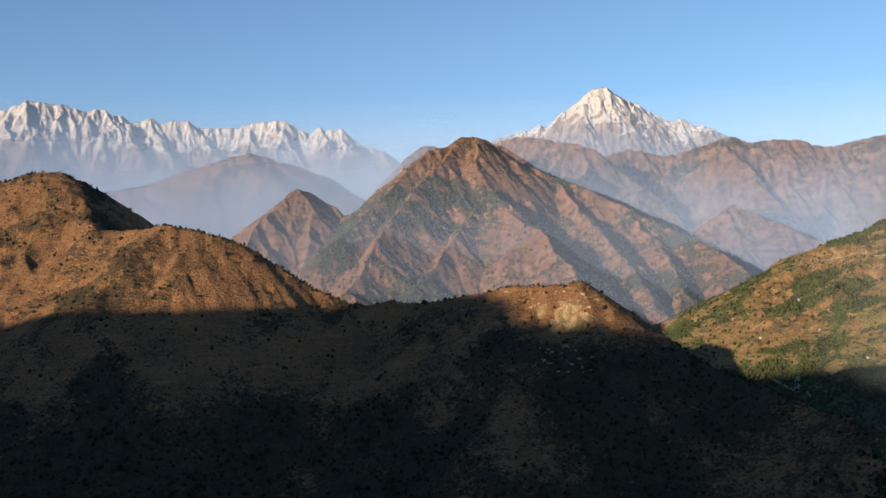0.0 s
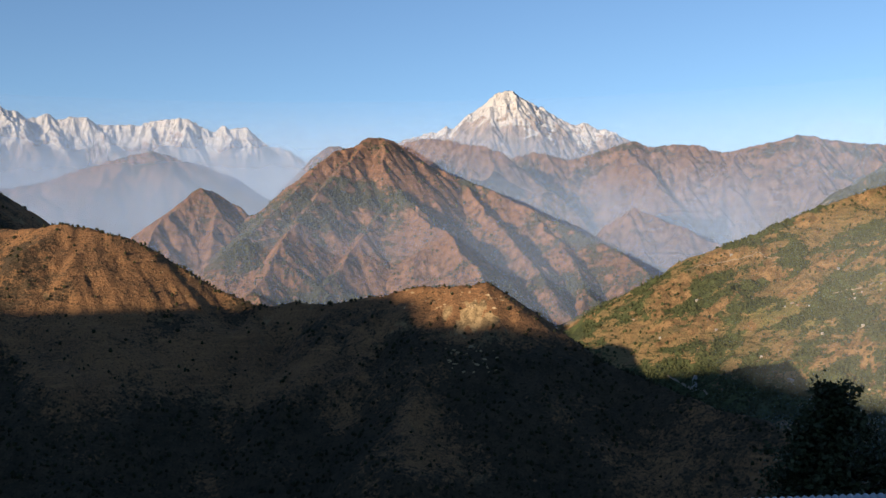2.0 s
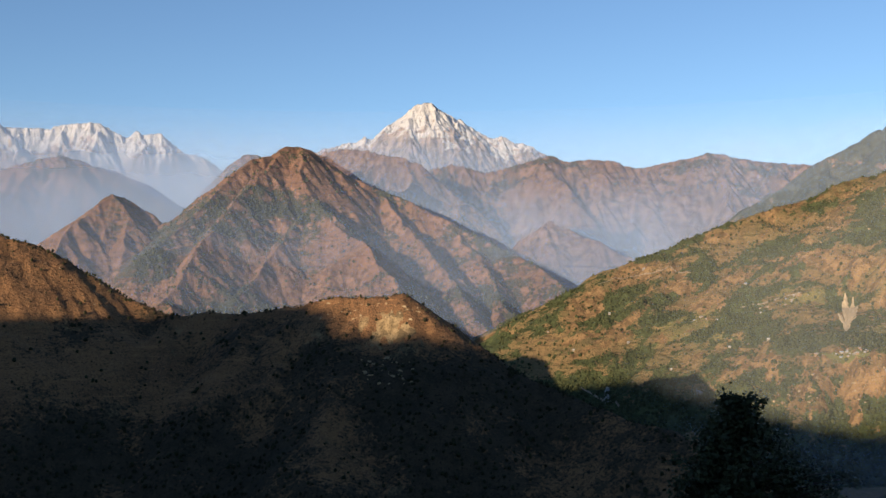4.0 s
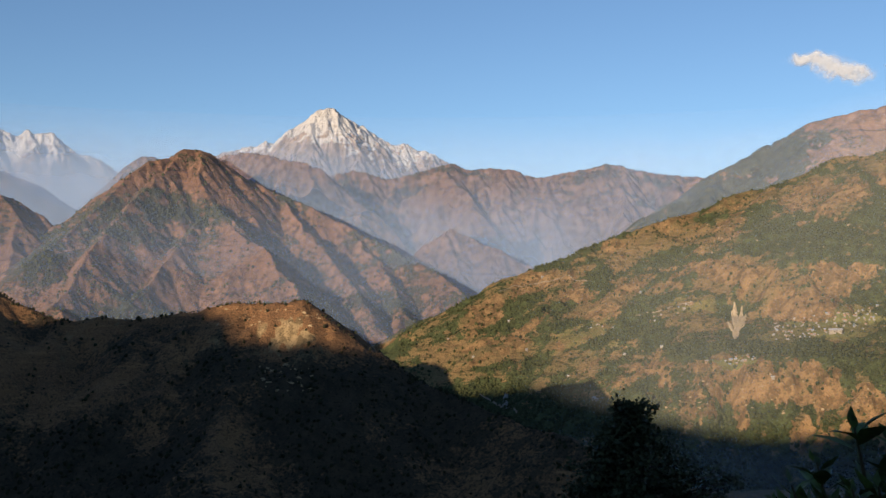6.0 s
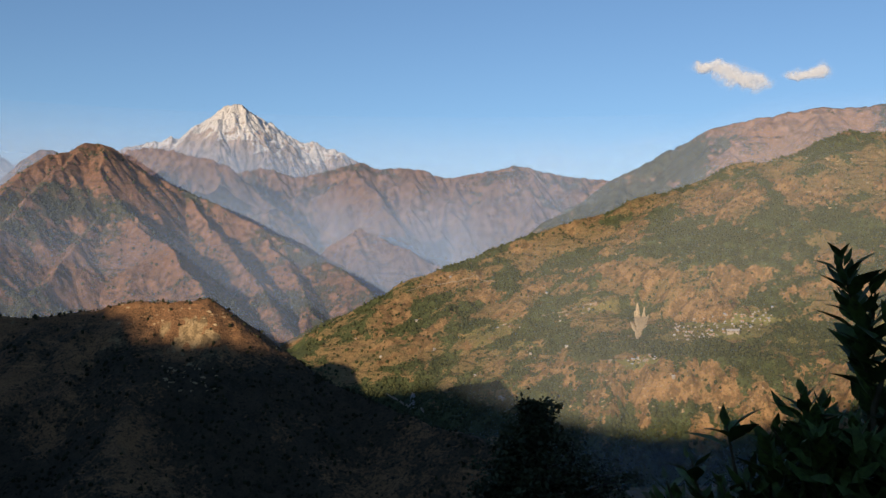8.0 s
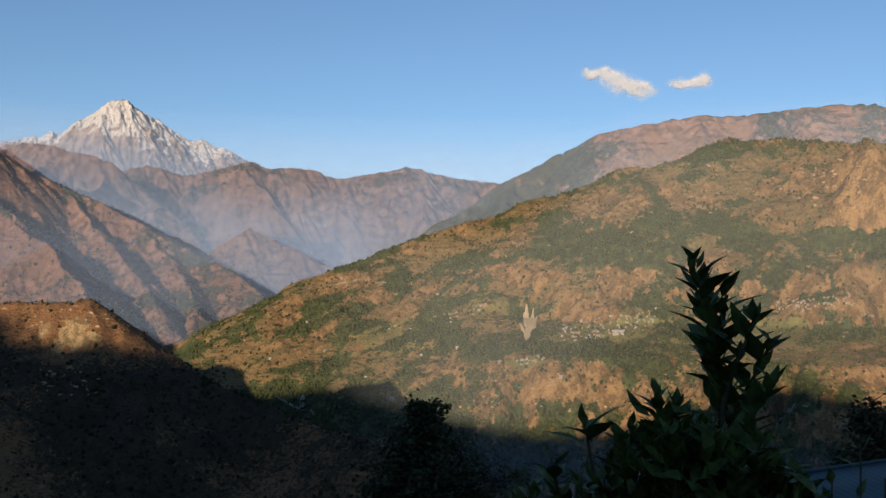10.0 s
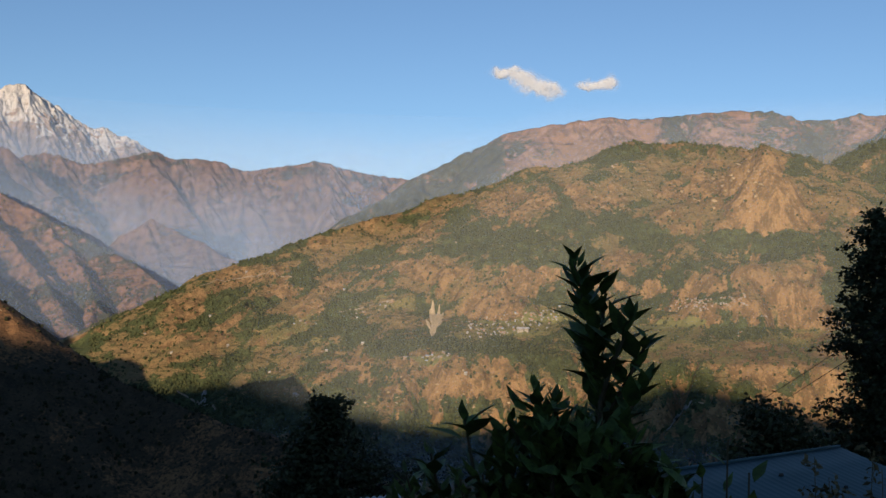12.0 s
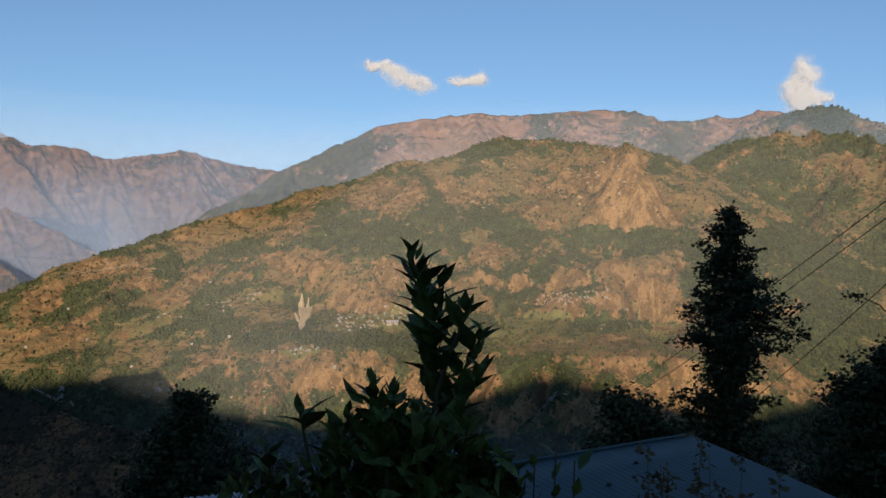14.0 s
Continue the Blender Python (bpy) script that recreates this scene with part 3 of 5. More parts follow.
mountain("long_ridge", "long wooded ridge with a bare pink crest", right_far, (21, 66), (2700, 4300), 480, 130, MIDDLE_HILL, cover_ridge)
def cover_wooded(x, y, z, steep):
    """Thick woods with small clearings, and fields on the middle slope."""
    az = np.degrees(np.arctan2(x, y))
    out = cover_plain(0.63, 0.38, 100)(x, y, z, steep)
    meadow = np.exp(-((z + 10) / 35) ** 2) * smooth(fbm(x, y, 70, 3), 0.45, 0.6)
    out["wood"] = out["wood"] + 0.2 * (1 - smooth(z, -60, 0)) - 0.4 * meadow
    out["field"] = meadow
    return out


mountain("wooded_mountain", "wooded mountain with bare brown clearings", right_near, (48, 68), (1450, 3700), 260, 220, VALLEY_SIDE, cover_wooded)


# clearings and woods of the valley side: bearing, elevation, half width, half height, tilt
CLEARINGS = ((28.5, 3.25, 1.46, 0.87, 10), (25.3, 2.02, 1.07, 0.68, 35), (31.1, 3.51, 0.87, 0.58, 0), (31.2, 1.19, 2.91, 0.58, 0), (25.7, 0.31, 1.26, 0.78, 10), (23.3, -0.02, 0.78, 0.54, 10), (24.4, -0.95, 1.17, 0.68, 40),
             (34.9, -0.59, 2.14, 0.68, 15), (17.9, -1.22, 1.55, 0.78, 30), (21.4, 0.79, 2.14, 0.58, 20), (17.8, -3.33, 1.36, 0.68, 10), (19.9, -2.31, 1.17, 0.49, 10), (22.4, -2.57, 1.36, 0.29, 20), (36.4, 1.38, 1.17, 0.49, 10), (35.8, 5.05, 2.14, 0.78, 15))
ROCK_SLABS = ((48.8, 6.0, 1.05, 2.1, 0), (44.4, 5.4, 2.0, 0.45, 46), (45.8, 5.25, 3.51, 1.29, 25), (49.3, 5.71, 1.29, 1.99, 0), (51.4, 4.68, 1.29, 1.17, -40), (41.8, 1.97, 0.82, 0.47, 0), (50.7, 0.61, 1.41, 1.29, 0), (49.0, -3.28, 3.04, 1.17, 0), (52.3, -2.72, 1.64, 1.41, 0), (41.9, 5.58, 2.11, 0.82, 20))
WOODS_WEST = ((26.5, -1.87, 2.14, 1.36, 0), (28.4, -2.8, 2.33, 0.97, 0), (19.5, -0.83, 2.33, 0.43, 30), (29.5, -0.68, 1.36, 0.78, 0), (36.2, 2.93, 2.33, 1.17, 0), (33.3, 2.29, 1.17, 0.78, 45), (28.3, 1.9, 1.75, 0.43, 10), (34.0, -2.92, 2.14, 0.78, 0),
              (24.2, 1.42, 1.17, 0.39, 35), (22.4, -1.73, 1.75, 0.58, 30), (24.8, -3.03, 2.33, 0.78, 0))
WOODS_EAST = ((49.2, 2.86, 2.58, 0.98, 0), (40.0, 3.23, 3.51, 1.17, 0), (43.8, 1.19, 2.58, 0.94, 0), (47.6, -1.2, 2.8, 1.1, 0), (51.4, -4.09, 1.41, 0.7, 0), (44.3, -4.1, 1.87, 0.47, 20), (42.3, 8.01, 2.2, 0.35, 10), (52.9, 1.09, 0.7, 2.11, 0), (45.6, 0.1, 3.6, 0.7, 0))
FIELD_LAND = ((43.8, -2.3, 2.5, 0.85, 12), (36.3, -1.75, 3.3, 0.85, 10), (29.3, -0.6, 1.2, 0.35, 10), (31.6, -3.7, 1.2, 0.3, 10))


def patches(az, el, rows):
    """How far a place lies inside any of the tilted oval patches, 0 to 1."""
    total = 0 * az
    for a, e, w, h, tilt in rows:
        c, s = math.cos(radians(tilt)), math.sin(radians(tilt))
        u, v = (az - a) * c + (el - e) * s, (el - e) * c - (az - a) * s
        total = np.maximum(total, np.exp(-((u / w) ** 2 + (v / h) ** 2) ** 2))
    return total


def cover_valley(x, y, z, steep):
    """Woods in slanting belts, dry grass clearings between them, bare bluffs below and rock slabs on top."""
    az, el = np.degrees(np.arctan2(x, y)), np.degrees(np.arctan2(z, np.hypot(x, y)))
    wa, we = az + (fbm(x, y, 60, 4) - 0.5) * 2.0, el + (fbm(x + 300, y, 45, 4) - 0.5) * 1.2
    lean = 0.42 - 0.3 * smooth(az, 34, 44)
    belt = fbm((az + el * lean) * 26, (el - az * lean) * 62, 75, 4) - 0.5
    open_land = np.maximum(patches(wa, we, CLEARINGS), patches(wa, we, ROCK_SLABS))
    wooded = np.maximum(patches(wa, we, WOODS_WEST), patches(wa, we, WOODS_EAST))
    fields = patches(wa, we, FIELD_LAND)
    w = 0.57 + belt * 1.5 + (fbm(x, y, 55, 4) - 0.5) * 1.5 + (fbm(x + 77, y, 20, 3) - 0.5) * 0.9 + 0.5 * wooded * (1 - fields) - 0.68 * open_land - 0.75 * fields
    w = w - 0.22 * smooth(z, 190, 300)
    bluff = np.exp(-((z + 160) / 40) ** 2) * smooth(az, 24, 30)
    w = w - 0.2 * bluff + 1.7 * (fbm(az * 36 + z * 0.12, z * 0.3, 30, 3) - 0.42) * bluff - smooth(steep, 0.9, 1.5) * 0.5
    # first term: more wood at the valley foot, put there to darken its shade
    w = w + 0.45 * (1 - smooth(z, -215, -170)) + (0.12 + (fbm(x + 500, y, 130, 4) - 0.5) * 2.6) * smooth(az, 52.8, 55.0)
    b = 0.30 + (fbm(x + 900, y, 100, 4) - 0.5) * 1.1 + (steep - 0.6) * 0.6 + 0.3 * bluff + 0.3 * open_land - 0.3 * fields
    return {"wood": w, "bare": b, "field": np.maximum(fields, 0.62 * np.exp(-((z + 75) / 60) ** 2) * smooth(fbm(x, y + 210, 90, 4), 0.38, 0.6))}


VALLEY = mountain("valley_side", "sunlit valley side with villages, woods, terraces and cliffs", valley_side, (11, 70), (1300, 3100), 760, 330, VALLEY_SIDE, cover_valley)

def cover_near(x, y, z, steep):
    az = np.degrees(np.arctan2(x, y))
    # dark scrub, laid thicker down the flank to paint in its shade
    w = 0.30 + (fbm(x, y, 60, 4) - 0.5) * 1.4 + 0.46 * (1 - smooth(z - 50 * smooth(az, -4, 4), -140, -75)) + 0.16 * smooth(z, 85, 120) * (fbm(x, y, 20, 3) > 0.4)
    # scrub on the dome, also standing in for its dimly lit face and hollows
    w = w + 0.42 * (1 - smooth(az, -18.6, -16.8)) * smooth(fbm(x + 50, y, 34, 4), 0.42, 0.6)
    knoll = np.exp(-((az - 6.5) / 2.6) ** 2 - ((z + 48) / 26) ** 2)
    crag = np.exp(-((az - 7.0) / 1.7) ** 2 - ((z + 84) / 13) ** 2)
    b = 0.18 + (fbm(x + 900, y, 45, 4) - 0.5) * 1.0 + (steep - 0.8) * 0.4 + (0.5 + 0.4 * smooth(az, 6, 7)) * knoll * smooth(fbm(x, y + 33, 9, 3), 0.44, 0.58) + 0.7 * crag * smooth(fbm(x, y + 71, 9, 3), 0.5, 0.62)
    return {"wood": w - 0.3 * knoll, "bare": b}


NEAR_RIDGE = mountain("near_ridge", "near grassy ridge with a sunlit crest and a dark flank", near_ridge, (-30, 30), (480, 2000), 760, 300, NEAR_HILL, cover_near)

# valley floor, one sheet to the horizon


class Floor:
    def height(self, x, y):
        return -262 + (fbm(np.asarray(x, float), np.asarray(y, float), 220, 5) - 0.5) * 26 + 0 * x


ground = sheet("ground", Floor(), (-180, 180), (300, 7000), 361, 160, VALLEY_SIDE, cover_plain(0.62, 0.3, 200), 1.6)
tagged(ground, "shaded valley floor with fields and scrub", "ground", kind="structure")

# the hills behind and beside the viewpoint, which throw the evening shadow
sun_way = place(SUN_AZ, 1, 0)
across = Vector((-sun_way.y, sun_way.x, 0))
SHADE_CREST = ((-1900, 250), (-1300, 270), (-1070, 288), (-1038, 300), (-984, 314), (-958, 319), (-944, 322), (-930, 325), (-910, 326), (-895, 340), (-880, 365), (-822, 379), (-752, 380), (-712, 370), (-687, 347), (-637, 345), (-600, 350), (-560, 345),
               (-488, 329), (-430, 317), (-394, 310), (-327, 306), (-261, 316), (-150, 345), (-92, 361), (-49, 372), (1, 396), (42, 389), (83, 374), (131, 363), (196, 350), (230, 338), (290, 340), (336, 350), (397, 372), (430, 384), (500, 392), (600, 388), (900, 330), (1500, 280))
shade_hill = Landform([[sun_way * 1400 + across * w + Vector((0, 0, z)) for w, z in SHADE_CREST]], 1.1, seed=41, gap=400, length=400, wear=3, wear_size=60)
mountain("side_hill", "dark wooded hill beside the viewpoint", shade_hill, (-190, -68), (900, 2600), 520, 140, NEAR_HILL, cover_plain(0.5, 0.3))


class Slope:
    """The steep slope that the viewpoint stands on."""

    def height(self, x, y):
        x, y = np.asarray(x, float), np.asarray(y, float)
        r = np.hypot(x, y)
        side = x * 0.6 + y * 0.8
        run = np.maximum(side - 0.8, -40)
        return -1.62 - 0.32 * run - 0.3 * np.maximum(run - 26, 0) + (fbm(x, y, 9, 4) - 0.5) * 0.5 * smooth(r, 2, 12)


home = sheet("hillside", Slope(), (-180, 180), (0.05, 430), 181, 110, NEAR_HILL, cover_plain(0.55, 0.2, 30), 2.2)
tagged(home, "steep grassy hillside under the viewpoint in shade", "hillside", kind="structure")


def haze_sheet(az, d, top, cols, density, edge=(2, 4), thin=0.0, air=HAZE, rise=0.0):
    """A curved mesh sheet that stands in for haze across a valley; density from height and bearing."""
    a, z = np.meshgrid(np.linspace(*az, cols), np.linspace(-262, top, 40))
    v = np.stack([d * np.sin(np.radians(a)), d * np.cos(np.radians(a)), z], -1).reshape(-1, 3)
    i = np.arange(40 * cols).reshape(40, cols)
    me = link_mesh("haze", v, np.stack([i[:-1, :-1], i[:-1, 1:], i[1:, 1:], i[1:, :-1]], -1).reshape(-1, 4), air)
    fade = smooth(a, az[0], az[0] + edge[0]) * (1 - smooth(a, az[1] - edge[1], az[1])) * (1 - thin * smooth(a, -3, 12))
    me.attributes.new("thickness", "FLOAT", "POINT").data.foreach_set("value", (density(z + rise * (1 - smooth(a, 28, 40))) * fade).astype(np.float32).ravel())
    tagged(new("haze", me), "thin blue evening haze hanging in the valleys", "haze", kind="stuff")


# low sheet added to tint the shaded valley foot blue
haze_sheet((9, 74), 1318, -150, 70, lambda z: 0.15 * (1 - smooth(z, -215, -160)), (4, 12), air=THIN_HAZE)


def two(a, b):
    """How thick two layers of haze are together."""
    return 1 - (1 - a) * (1 - b)


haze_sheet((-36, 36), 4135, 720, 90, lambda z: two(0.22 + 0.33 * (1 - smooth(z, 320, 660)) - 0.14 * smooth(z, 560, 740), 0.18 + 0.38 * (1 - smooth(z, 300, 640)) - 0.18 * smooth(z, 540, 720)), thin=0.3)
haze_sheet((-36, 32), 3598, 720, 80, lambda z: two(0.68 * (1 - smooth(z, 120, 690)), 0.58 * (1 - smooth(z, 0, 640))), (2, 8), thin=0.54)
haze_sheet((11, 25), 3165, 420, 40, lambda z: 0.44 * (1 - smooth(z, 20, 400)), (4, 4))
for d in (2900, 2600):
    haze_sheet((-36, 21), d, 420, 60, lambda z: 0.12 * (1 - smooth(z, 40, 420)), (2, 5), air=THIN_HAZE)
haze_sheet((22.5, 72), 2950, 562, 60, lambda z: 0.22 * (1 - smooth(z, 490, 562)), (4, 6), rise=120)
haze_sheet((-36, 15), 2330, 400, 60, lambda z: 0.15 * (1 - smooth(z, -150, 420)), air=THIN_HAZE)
haze_sheet((17, 74), 1330, 238, 70, lambda z: (0.04 + 0.095 * smooth(z, -110, 60)) * (1 - smooth(z, 165, 238)) * smooth(z, -200, -110), (12, 16), air=GREY_HAZE, rise=140)


# ---------------------------------------------------------------- woods on the slopes
def foliage_material(name, dark, light, rough=0.6):
    n = Nodes(name, rough)
    info = n.pos.outputs["Random Per Island"]
    c = n.mix(info, dark, light)
    c = n.mix(n.ramp(n.noise(0.6, 3), 0.4, 0.7), c, tuple(v * 0.6 for v in dark))
    return n.color(c)


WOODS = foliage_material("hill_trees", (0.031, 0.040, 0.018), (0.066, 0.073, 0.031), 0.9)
# same foliage in a darker tone, deepening the near ridge's shade by colour
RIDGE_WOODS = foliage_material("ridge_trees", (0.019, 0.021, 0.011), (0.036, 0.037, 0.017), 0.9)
PHI = (1 + 5 ** 0.5) / 2
ICO_V = np.array([(-1, PHI, 0), (1, PHI, 0), (-1, -PHI, 0), (1, -PHI, 0), (0, -1, PHI), (0, 1, PHI), (0, -1, -PHI), (0, 1, -PHI), (PHI, 0, -1), (PHI, 0, 1), (-PHI, 0, -1), (-PHI, 0, 1)]) / (PHI * PHI + 1) ** 0.5
ICO_F = np.array([(0, 11, 5), (0, 5, 1), (0, 1, 7), (0, 7, 10), (0, 10, 11), (1, 5, 9), (5, 11, 4), (11, 10, 2), (10, 7, 6), (7, 1, 8), (3, 9, 4), (3, 4, 2), (3, 2, 6), (3, 6, 8), (3, 8, 9), (4, 9, 5), (2, 4, 11), (6, 2, 10), (8, 6, 7), (9, 8, 1)])


def clumps(name, label, category, points, sizes, material, rng, tall=1.1, rough=0.35):
    """Many small ragged crowns standing on the given points, as one mesh."""
    n = len(points)
    v = ICO_V[None] * (1 + rng.uniform(-rough, rough, (n, 12, 1))) * sizes[:, None, None]
    v[:, :, 2] = v[:, :, 2] * tall * rng.uniform(0.8, 1.3, (n, 1)) + sizes[:, None] * tall * 0.6
    a = rng.uniform(0, 6.3, (n, 1))
    x, y = v[:, :, 0] * np.cos(a) - v[:, :, 1] * np.sin(a), v[:, :, 0] * np.sin(a) + v[:, :, 1] * np.cos(a)
    v = np.stack([x, y, v[:, :, 2]], -1) + points[:, None, :]
    f = ICO_F[None] + (np.arange(n) * 12)[:, None, None]
    ob = new(name, link_mesh(name, v.reshape(-1, 3), f.reshape(-1, 3), material, False))
    return tagged(ob, label, category, kind="stuff")


def scatter(land, az, dist, count, rng, cover, power=1.0, gain=2.0, start=0.40, least=0.13):
    """Points on a landform, denser where its cover layer says woods."""
    a, d = np.radians(rng.uniform(*az, count)), rng.uniform(0, 1, count) ** power * (dist[1] - dist[0]) + dist[0]
    x, y = d * np.sin(a), d * np.cos(a)
    z = land.height(x, y)
    steep = np.hypot(land.height(x + 6, y) - z, land.height(x, y + 6) - z) / 6
    w = cover(x, y, z, steep)["wood"]
    deg, el = np.degrees(a), np.degrees(np.arctan2(z, d))
    scar = (np.abs(deg - 31.6) < 0.55) & (np.abs(el + 1.5) < 1.1)
    keep = (rng.rand(count) < np.clip((w - start) * gain, least, 1)) & (steep < 1.5) & ~scar
    return np.stack([x, y, z], -1)[keep]


rng = np.random.RandomState(99)
pts = scatter(valley_side, (13, 64), (1380, 2720), 62000, rng, cover_valley)
clumps("valley_trees", "scattered dark green trees and bushes on the valley side", "trees", pts, rng.uniform(0.9, 3.3, len(pts)), WOODS, rng)
pts = scatter(right_near, (52, 66), (1500, 3150), 16000, rng, cover_wooded)
clumps("mountain_trees", "dark green trees on the wooded mountain", "trees", pts, rng.uniform(2, 4.6, len(pts)), WOODS, rng)
pts = scatter(central, (-7, 17), (2300, 3520), 15000, rng, cover_central)
clumps("mountain_trees", "dark trees in the gullies of the brown mountain", "trees", pts, rng.uniform(1.8, 4.2, len(pts)), WOODS, rng)
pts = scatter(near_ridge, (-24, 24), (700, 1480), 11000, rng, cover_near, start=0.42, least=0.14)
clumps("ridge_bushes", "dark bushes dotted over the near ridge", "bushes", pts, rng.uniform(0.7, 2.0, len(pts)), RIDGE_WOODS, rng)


def crest_row(land, line, spacing, rng, spread=6, prob=1.0):
    out = []
    for p, q in zip(line, line[1:]):
        p, q = place(*p), place(*q)
        for k in range(int((q - p).to_2d().length / spacing)):
            if rng.rand() < prob:
                c = p.lerp(q, rng.rand())
                out.append((c.x + rng.uniform(-spread, spread), c.y + rng.uniform(-spread, spread)))
    out = np.array(out)
    return np.column_stack([out, land.height(out[:, 0], out[:, 1])])


WOODED_CREST = ((-16, 1245, 3), (-14.14, 1230, 3.02), (-12.63, 1220, 2.61), (-11.1, 1210, 2.06), (-9.0, 1195, 0.77), (-7.13, 1180, -0.44), (-5.57, 1165, -1.04), (-4.3, 1150, -1.32), (-2.7, 1140, -1.2), (-0.2, 1120, -1.16), (2.05, 1110, -0.89), (3.65, 1100, -0.54), (5.55, 1090, -0.49), (7.9, 1080, -0.38))
LOW_CREST = ((8.67, 1070, -0.86), (11.1, 1050, -2.78), (12.87, 1030, -4.34), (16.4, 990, -5.76), (20.06, 940, -7.27), (24, 880, -8.6))
DOME_CREST = ((-23.5, 1470, 5.48), (-20.5, 1450, 6.06), (-19.65, 1460, 5.6), (-18.5, 1560, 4.71), (-17.4, 1640, 3.65), (-16.2, 1700, 2.7))
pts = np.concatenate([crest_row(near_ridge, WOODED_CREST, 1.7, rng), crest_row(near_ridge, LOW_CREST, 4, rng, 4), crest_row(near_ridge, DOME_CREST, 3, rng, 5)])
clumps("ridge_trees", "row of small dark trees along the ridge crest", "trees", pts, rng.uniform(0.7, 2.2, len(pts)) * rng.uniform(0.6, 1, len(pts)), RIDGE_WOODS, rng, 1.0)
FAR_CREST = ((39.7, 2700, 7.66), (42.2, 2690, 8.43), (44.8, 2680, 8.37), (47.3, 2660, 8.13), (49.49, 2600, 8.13))
pts = crest_row(valley_side, FAR_CREST, 3, rng, 14)
clumps("crest_trees", "scrubby trees along the top of the valley side", "trees", pts, rng.uniform(1.2, 3.4, len(pts)), WOODS, rng)


# ---------------------------------------------------------------- marks, paths and houses on the valley side
def on_land(land, az, el, near=1250, far=3000):
    """The place where the slope is met at a bearing and an elevation."""
    d = np.arange(near, far, 3.0)
    a = radians(az)
    h = land.height(d * math.sin(a), d * math.cos(a))
    hit = np.flatnonzero(h >= d * math.tan(radians(el)))
    k = d[hit[0]] if len(hit) else far
    return Vector((k * math.sin(a), k * math.cos(a), float(h[hit[0]] if len(hit) else 0)))


def ground_material(name, a, b, size, rough=0.9):
    n = Nodes(name, rough)
    f = n.noise(size, 5, 0.65)
    n.bump(f, 0.5, size * 0.3)
    return n.color(n.mix(n.ramp(f, 0.35, 0.65), a, b))


SCAR = ground_material("fresh_landslide", (0.42, 0.34, 0.22), (0.30, 0.24, 0.15), 4)
TRACK = ground_material("pale_track", (0.24, 0.20, 0.15), (0.16, 0.135, 0.10), 4)
STREAM = ground_material("stony_stream", (0.22, 0.22, 0.21), (0.13, 0.14, 0.14), 5)
FIELD = ground_material("stubble_field", (0.165, 0.155, 0.062), (0.115, 0.12, 0.045), 9)


def draped(name, label, category, land, path, widths, material, lift=1.4, ragged=0.0, seed=1, near=1250):
    """A strip laid on a slope along bearings and elevations."""
    r = np.random.RandomState(seed)
    line = [on_land(land, *p, near=near) for p in path]
    verts, faces = [], []
    steps = 8
    for i in range(len(line) - 1):
        for k in range(steps + (i == len(line) - 2)):
            t = k / steps
            c = line[i].lerp(line[i + 1], t)
            w = (widths[i] * (1 - t) + widths[i + 1] * t) * (1 + r.uniform(-ragged, ragged))
            way = (line[i + 1] - line[i]).to_2d().normalized()
            side = Vector((-way.y, way.x))
            for s in (-1, -0.5, 0, 0.5, 1):
                x, y = c.x + side.x * w * s / 2, c.y + side.y * w * s / 2
                verts.append((x, y, float(land.height(np.array([x]), np.array([y]))[0]) + lift * (1 - 0.7 * abs(s))))
    for i in range(len(verts) // 5 - 1):
        for s in range(4):
            faces.append((i * 5 + s, i * 5 + s + 1, i * 5 + s + 6, i * 5 + s + 5))
    ob = new(name, link_mesh(name, verts, faces, material))
    return tagged(ob, label, category, kind="structure")


for k, (path, widths) in enumerate(((((31.48, -2.52), (31.55, -1.9), (31.5, -1.2), (31.48, -0.55)), (3, 13, 11, 3)), (((31.6, -2.1), (31.72, -1.5), (31.86, -0.76)), (8, 12, 3)), (((31.65, -1.95), (31.85, -1.6), (32.06, -1.18)), (8, 12, 3)),
                                    (((31.5, -2.2), (31.3, -1.9), (31.12, -1.6)), (6, 7, 2)), (((31.5, -1.75), (31.42, -1.4), (31.34, -1.02)), (7, 8, 2)), (((31.56, -2.25), (31.74, -1.95), (32.0, -1.78)), (4, 5, 1)))):
    draped("landslide_scar", "pale fresh landslide scar on the wooded slope", "landslide", valley_side, path, widths, SCAR, 2.0 + 0.12 * k, 0.4, 3 + k)
draped("track", "pale dirt track across the dark valley foot", "track", valley_side, ((17.5, -5.6), (18.2, -5.98), (18.8, -6.36), (19.7, -6.75)), (4, 5, 5, 4), TRACK, 1.5, 0.2, 6)
draped("stream", "thin pale waterfall streak on a dark slope", "stream", valley_side, ((19.04, -5.55), (18.98, -6.0), (18.95, -6.5)), (5, 10, 7), STREAM, 1.5, 0.3, 7)
draped("stream", "stony stream bed in a shaded gully", "stream", valley_side, ((45.8, -5.7), (45.55, -6.1), (45.1, -6.4), (44.8, -6.9), (44.5, -7.3)), (2, 3, 3, 2.5, 2), STREAM, 1.5, 0.4, 8)
draped("track", "pale road along the valley side", "track", valley_side, ((18.6, 0.1), (19.6, 0.42), (21.2, 0.62), (22.8, 0.75), (23.6, 0.65)), (1.5, 2.4, 2.6, 2.4, 1.5), TRACK, 1.5, 0.2, 9)
draped("track", "pale road by the upper hamlet", "track", valley_side, ((26.2, -1.25), (27.2, -1.1), (28.2, -0.75), (29.2, -0.6)), (1.5, 3, 3, 2), TRACK, 1.5, 0.3, 10)
